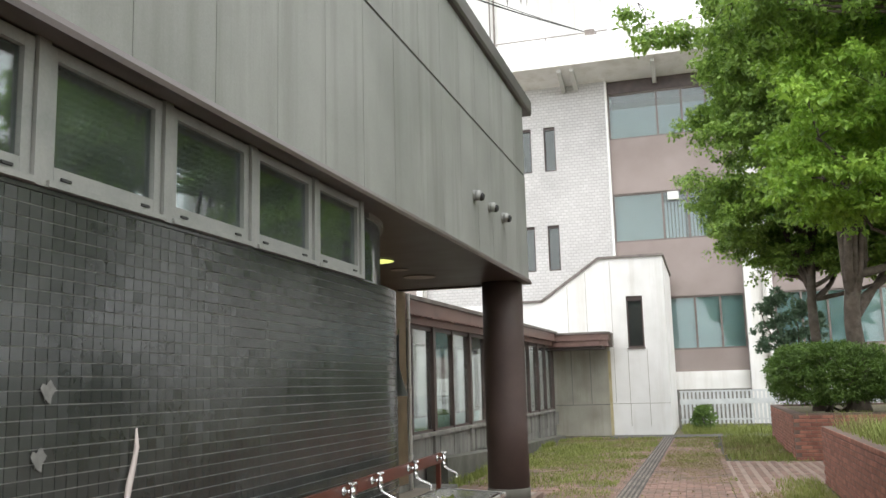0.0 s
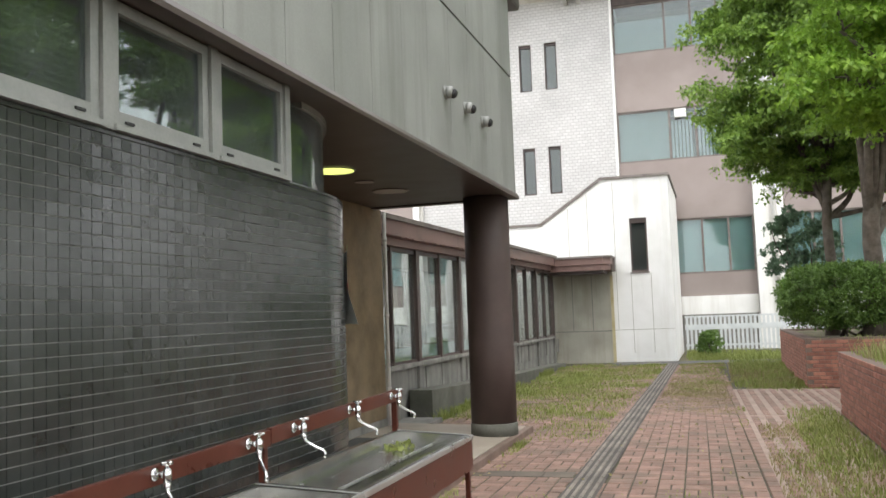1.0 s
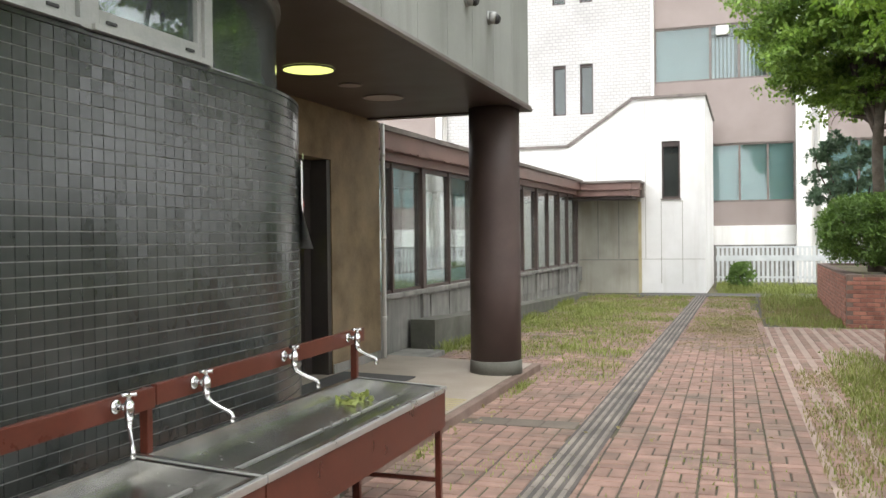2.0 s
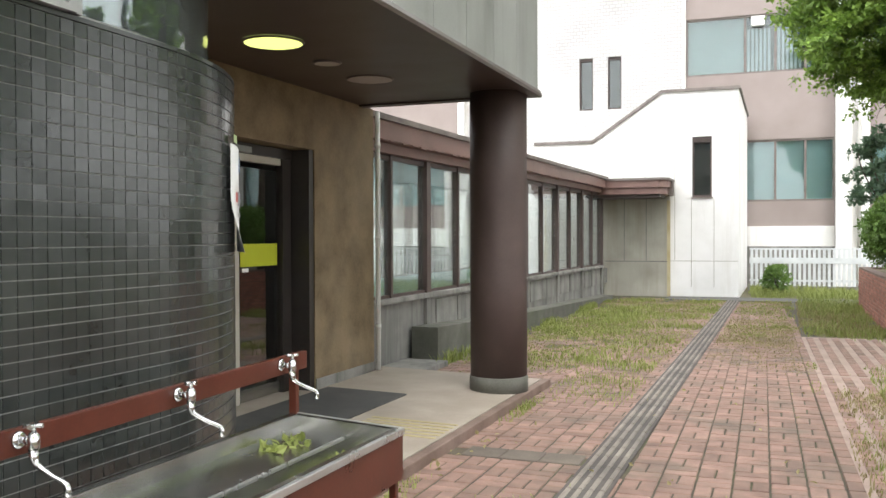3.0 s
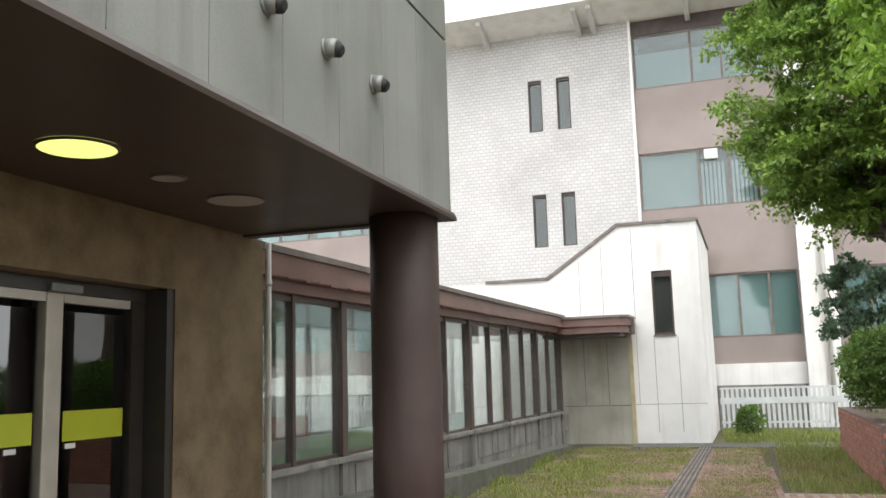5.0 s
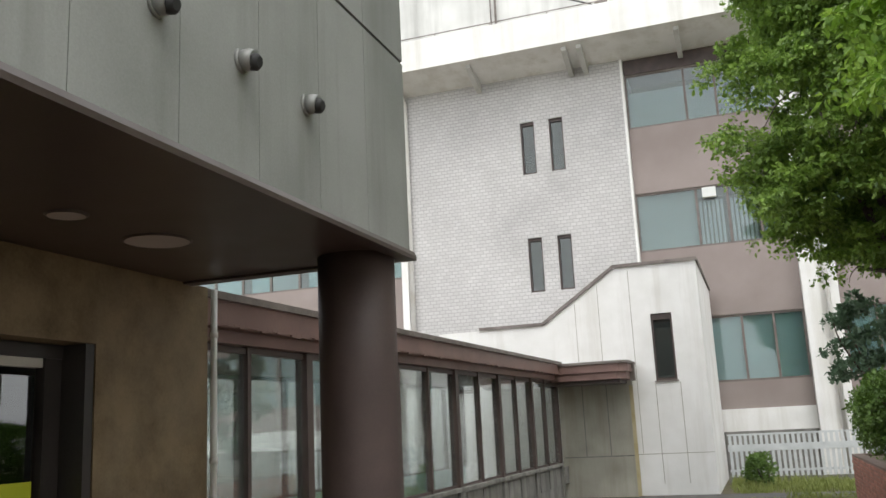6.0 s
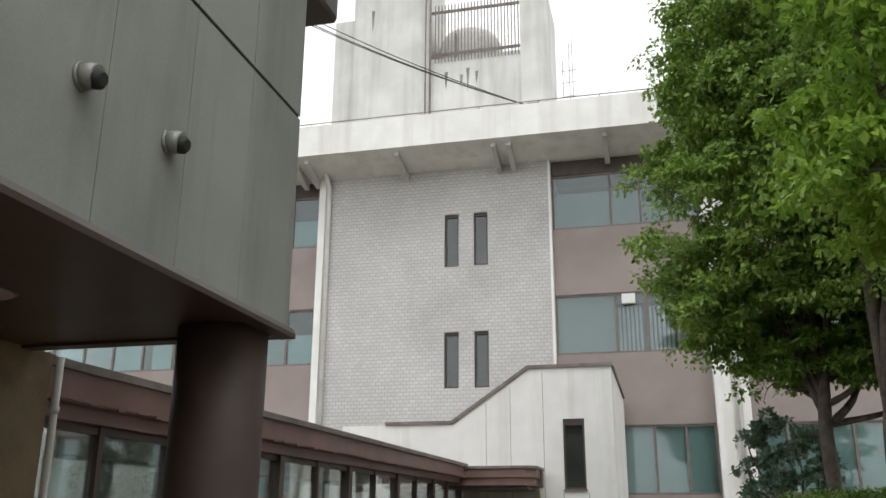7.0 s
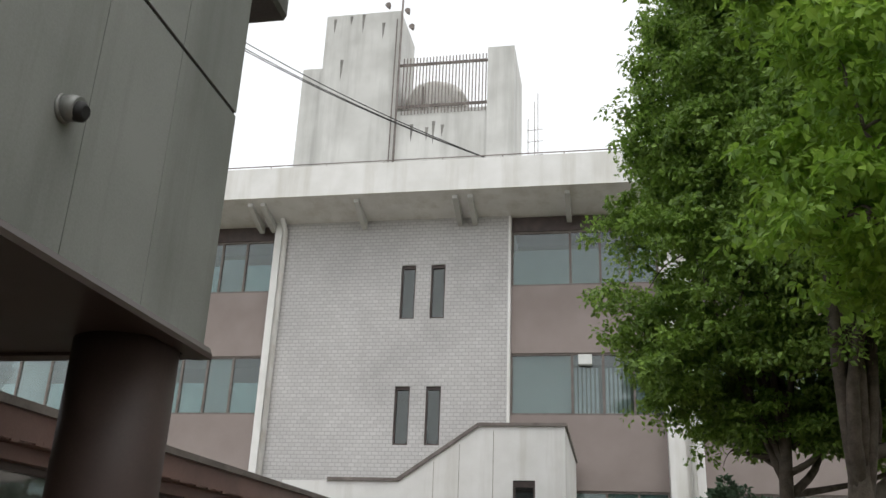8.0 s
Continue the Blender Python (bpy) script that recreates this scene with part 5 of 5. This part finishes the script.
for i in range(n):
    for j in range(mz):
        bm.faces.new((grid[i][j], grid[i + 1][j], grid[i + 1][j + 1], grid[i][j + 1]))
part("sheet", bm, M_PAPER, poster, smooth=True)


def curved_bar(name, a0, a1, z0, z1, material):
    ring = arc(CR + 0.022, radians(a0), radians(a1), 8) + arc(CR + 0.0205, radians(a1), radians(a0), 8)
    part(name, prism(ring, z0, z1, "z"), material, poster)


curved_bar("printed_box", 30.5, 38.5, 1.985, 2.065, M_BLUEINK)
curved_bar("printed_box", 31.2, 37.8, 2.0, 2.05, M_PAPER)
curved_bar("printed_mark", 26.0, 27.5, 1.82, 1.87, M_REDINK)
for a in (28.3, 30.8, 33.3, 36.0):
    curved_bar("printed_bar", a, a + 1.7, 1.80, 1.875, M_INK)
curved_bar("printed_bar", 28.3, 37, 1.745, 1.765, M_INK)
curved_bar("tape", 24, 27, 2.12, 2.16, surface("green_tape", (0.35, 0.45, 0.2), (0.42, 0.5, 0.26), 4, 0.5))

# weeds lying in the trough
V, F = leaf_cloud([(-1.64, 7.70, SZ - 0.14), (-1.60, 7.56, SZ - 0.14), (-1.86, 7.56, SZ - 0.05), (-1.89, 7.40, SZ - 0.05), (-1.62, 7.76, SZ - 0.14), (-1.58, 7.64, SZ - 0.14)], [0.08, 0.06, 0.07, 0.06, 0.05, 0.07], 30, 0.055, 3, droop=0.0, flat=0.22)
tagged(raw("wilted_leaves", V, F, M_GRASS), "wilted green leaves lying in the steel trough", "leaves", kind="stuff")

# old tape and two small pale spots on the tiles
tape = thing("peeling_tape", "white peeling tape strip hanging on the dark tiles", "tape")
bm = bmesh.new()
tube(bm, [(TX + 0.012, 3.81, 1.485), (TX + 0.016, 3.81, 1.40), (TX + 0.012, 3.795, 1.32), (TX + 0.018, 3.76, 1.24), (TX + 0.016, 3.735, 1.12), (TX + 0.012, 3.725, 1.0)], [0.004, 0.012, 0.013, 0.015, 0.013, 0.008], 8)
part("strip", bm, M_LAMPOFF, tape)
for y, z in ((3.248, 1.652), (3.21, 1.393)):
    mark = thing("glue_mark", "small pale spot on the dark tiles", "mark", "marks on the tiles")
    bm = bmesh.new()
    vs = [bm.verts.new((TX + 0.004, y + 0.045 * math.cos(a) * (0.8 + 0.3 * math.sin(3 * a)), z + 0.05 * math.sin(a) * (0.8 + 0.25 * math.cos(5 * a)))) for a in [k * math.pi / 8 for k in range(16)]]
    f = bm.faces.new(vs)
    ext = bmesh.ops.extrude_face_region(bm, geom=[f])
    bmesh.ops.translate(bm, vec=(-0.003, 0, 0), verts=[v for v in ext["geom"] if isinstance(v, bmesh.types.BMVert)])
    part("spot_patch", bm, M_SPOT, mark)

# ---- backdrop wall and yard behind the walkway ----
# added wall, tall and white so that the walkway panes look bright
yard = solid("backdrop_wall", boxes((-13.3, -13.1, 13.2, 34.8, -0.03, 5.2)), M_WHITE, "white wall added as a bright backdrop for the walkway glass", "wall", "structure")
solid("yard_paving", boxes((-13.0, WKX - 2.6, 13.2, 34.8, -0.03, 0.0)), M_SLAB, "pale concrete yard behind the walkway", "paving", "structure")

# ---- grass ----
blades("grass", [(-3.9, -1.25, 14.2, 20.5, -0.01, 5500, 0.03, 0.11), (-3.9, -1.1, 20.0, 27.2, -0.01, 8000, 0.03, 0.11), (-0.75, 0.45, 18.5, 27.3, -0.01, 3500, 0.02, 0.06),
                 (1.15, 1.85, 5.0, 15.9, -0.02, 7500, 0.03, 0.12), (0.80, 1.4, 5.0, 14.2, -0.02, 2600, 0.02, 0.07), (0.55, 2.3, 19.6, 28.0, -0.02, 8000, 0.05, 0.17), (-3.9, -1.1, 16.0, 27.2, -0.01, 9000, 0.012, 0.04), (-0.7, 4.0, 28.9, 32.9, -0.03, 9000, 0.1, 0.25),
                 (2.0, 4.5, 9.0, 15.2, 0.83, 9000, 0.08, 0.30), (2.0, 4.5, 19.7, 20.0, 0.87, 300, 0.05, 0.15), (-3.95, -3.8, 15.0, 26.5, -0.02, 1500, 0.06, 0.2)],
       M_GRASS, "patchy green grass and weeds", "grass", 0.014, 3)
blades("dry_grass", [(-3.9, -1.2, 15.2, 27.0, -0.01, 24000, 0.012, 0.045), (-3.9, -1.2, 13.8, 15.6, -0.01, 1500, 0.012, 0.04), (0.72, 1.85, 5.0, 14.9, -0.02, 9000, 0.02, 0.08), (2.0, 4.5, 9.0, 15.2, 0.83, 3000, 0.1, 0.35),
                     (-0.75, 0.5, 15.6, 21.0, -0.01, 7000, 0.012, 0.035), (-0.75, 0.4, 18.0, 27.3, -0.01, 9000, 0.015, 0.04), (0.5, 2.2, 19.6, 27.5, -0.02, 7000, 0.05, 0.14)],
       M_GRASSDRY, "dry yellow grass between the pavers", "grass", 0.011, 4)
blades("joint_weeds", [(-2.1, 0.6, 5.5, 13.5, -0.01, 900, 0.01, 0.05), (-2.12, -2.0, 8.5, 13.4, -0.01, 360, 0.02, 0.08), (-2.1, -1.2, 12.8, 14.5, -0.01, 800, 0.02, 0.09), (0.5, 0.62, 6, 18, -0.01, 300, 0.02, 0.05)],
       M_GRASS, "small weeds growing in the paving joints", "weeds", 0.010, 8)

# fallen leaves and twigs on the paving
rng_l = np.random.default_rng(12)
cs = [(rng_l.uniform(-2.1, 0.6), rng_l.uniform(6.0, 15.0), 0.012) for _ in range(70)] + [(rng_l.uniform(-2.14, -1.9), rng_l.uniform(8.5, 13.6), 0.012) for _ in range(60)] \
    + [(rng_l.uniform(0.7, 1.8), rng_l.uniform(7.0, 14.0), 0.03) for _ in range(60)] + [(rng_l.uniform(-3.6, -2.0), rng_l.uniform(13.5, 16.0), 0.012) for _ in range(40)]
V, F = leaf_cloud(cs, [0.02] * len(cs), 1, 0.05, 77, droop=0.0, flat=0.15)
tagged(raw("fallen_leaves", V, F, M_GRASSDRY), "scattered dry fallen leaves on the brick path", "leaves", kind="stuff")

# ---- paving bricks ----
bm2 = bmesh.new()
ch = 0.005
lo = [bm2.verts.new(p) for p in ((-0.109, -0.0515, -0.02), (0.109, -0.0515, -0.02), (0.109, 0.0515, -0.02), (-0.109, 0.0515, -0.02))]
mi = [bm2.verts.new((v.co.x, v.co.y, -0.006)) for v in lo]
hi = [bm2.verts.new((v.co.x * (1 - ch / 0.109), v.co.y * (1 - ch / 0.0515), 0.0)) for v in lo]
for p, q in ((lo, mi), (mi, hi)):
    for i in range(4):
        bm2.faces.new((p[i], p[(i + 1) % 4], q[(i + 1) % 4], q[i]))
bm2.faces.new(hi)
PAVER = mesh_of(bm2, "paver", M_PAVER)


def strip_x(y):
    return -1.12


def edge_x(y):
    return 0.68 - 0.024 * (y - 10.0)


poses = []
S = 0.232
for i in range(12):
    for j in range(136):
        y = -4.0 + S * j
        x = -2.176 + S * (i + 0.5) * (edge_x(y) + 2.116) / (12 * S)
        sx = strip_x(y)
        if y > 27.3:
            continue
        if abs(x - sx - 0.165) < 0.06:
            continue
        if 10.3 < y < 10.53 and x < sx + 0.1:
            continue
        for k in (-1, 1):
            dz, rx, ry = random.uniform(-0.003, 0.002), random.uniform(-0.5, 0.5), random.uniform(-0.6, 0.6)
            if (i + j) % 2:
                poses.append(pose(x, y + k * S / 4, dz, rx, ry, random.uniform(-0.8, 0.8)))
            else:
                poses.append(pose(x + k * S / 4, y, dz, rx, ry, 90 + random.uniform(-0.8, 0.8)))
for i in range(8):
    for j in range(62):
        x, y = -2.06 - S * (i + 1), 13.63 + S * j
        if y < 14.8 and x < -3.7 or x < -3.85 or random.random() < min(0.6, 0.05 * (y - 14.5)):
            continue
        for k in (-1, 1):
            dz, rx, ry = random.uniform(-0.003, 0.002), random.uniform(-0.5, 0.5), random.uniform(-0.6, 0.6)
            if (i + j) % 2:
                poses.append(pose(x, y + k * S / 4, dz, rx, ry, 0))
            else:
                poses.append(pose(x + k * S / 4, y, dz, rx, ry, 90))
poses.sort(key=lambda m: abs(m.translation.y - 9.3))
pieces("paver", PAVER, poses, pavement, M_PAVER, 300)
# edge course and striped side paving
edge = [pose(edge_x(-3.9 + 0.23 * k), -3.9 + 0.23 * k, 0.004, 0, 0, 91.4) for k in range(118)]
edge.sort(key=lambda m: abs(m.translation.y - 10))
pieces("edge_brick", PAVER, edge, pavement, M_PAVER, 60)
side = solid("side_pavement", prism([(edge_x(5.0) + 0.02, 5.0), (1.88, 5.0), (1.88, 15.43), (7.4, 15.43), (7.4, 19.56), (edge_x(19.56) + 0.02, 19.56), (edge_x(15.43) + 0.02, 15.43)], -0.034, -0.006, "z"), M_SIDE, "pale pinkish bed of the striped side path", "paving", "structure")
poses = [pose(edge_x(15.5 + 0.226 * j) + 0.165 + 0.19 * i, 15.5 + 0.226 * j, 0.0, 0, 0, 91.4) for i in range(20) for j in range(18)]
poses += [pose(edge_x(5.2 + 0.226 * j) + 0.165 + 0.19 * i, 5.2 + 0.226 * j, -0.002, 0, 0, 91.4) for i in range(6) for j in range(45)]
pieces("paver", PAVER, poses, side, M_PAVER, 250)
# tactile strip
bm = bmesh.new()
box(bm, -0.148, 0.148, -0.148, 0.148, -0.02, -0.006)
for k in range(4):
    x = -0.105 + 0.07 * k
    prof = [(x - 0.017, -0.006), (x - 0.012, 0.005), (x + 0.012, 0.005), (x + 0.017, -0.006)]
    v0 = [bm.verts.new((a, -0.14, z)) for a, z in prof]
    v1 = [bm.verts.new((a, 0.14, z)) for a, z in prof]
    for q in range(3):
        bm.faces.new((v0[q], v0[q + 1], v1[q + 1], v1[q]))
    bm.faces.new(v0[::-1])
    bm.faces.new(v1)
bm.faces.ensure_lookup_table()
for f in bm.faces[6:]:
    f.material_index = 1
TBLOCK = mesh_of(bm, "tactile_block", M_TBASE)
TBLOCK.materials.append(M_TACT)
CSLAB = mesh_of(boxes((-0.148, 0.148, -0.14, 0.14, -0.02, 0.0), bevel=0.004), "paving_slab", M_CSLAB)
tstrip = thing("tactile_strip", "worn grey tactile guiding strip along the path", "tactile paving", kind="structure")
for j in range(104):
    y = -3.8 + 0.302 * j
    ob = new("tactile_block", TBLOCK)
    ob.parent = tstrip
    ob.matrix_basis = pose(strip_x(y) + 0.165, y, 0.013, 0, random.uniform(-0.3, 0.3), 0) @ Matrix.Diagonal((1.03, 1, 1, 1))
for i in range(3):
    ob = new("paving_slab", CSLAB)
    ob.parent = tstrip
    ob.matrix_basis = pose(-1.285 - 0.302 * i, 10.42, 0.003, 0, 0, 0)

# ---- wall tiles ----
def tile_mesh(w, h):
    bm = bmesh.new()
    a = [bm.verts.new(p) for p in ((0, -w / 2, -h / 2), (0, w / 2, -h / 2), (0, w / 2, h / 2), (0, -w / 2, h / 2))]
    f = [bm.verts.new((0.004, v.co.y * 0.96, v.co.z * 0.96)) for v in a]
    for i in range(4):
        bm.faces.new((a[i], a[(i + 1) % 4], f[(i + 1) % 4], f[i]))
    bm.faces.new(f)
    return mesh_of(bm, "tile", M_TILE)


TILE = tile_mesh(0.0648, 0.0520)
PITCH_Y, PITCH_Z = 0.0676, 0.0562
poses = []
for r in range(44):
    z = TILE_TOP - 0.5 * PITCH_Z - PITCH_Z * r
    if z < 0.02:
        continue
    for k in range(118):
        y = 7.066 - PITCH_Y * k
        poses.append(pose(TX - 0.0105, y, z, 0, random.gauss(0, 0.6), random.gauss(0, 0.6)))
    for k in range(42):
        a = (k + 0.5) * PITCH_Y / CR
        if a > math.pi / 2:
            continue
        poses.append(pose(CX + (CR - 0.0105) * math.cos(a), CY + (CR - 0.0105) * math.sin(a), z, 0, random.gauss(0, 0.6), math.degrees(a) + random.gauss(0, 0.6)))
poses.sort(key=lambda m: abs(m.translation.y - 6.2) + 0.8 * abs(m.translation.z - 1.5))
pieces("tile", TILE, poses, wall_tiled, M_TILE, 300)
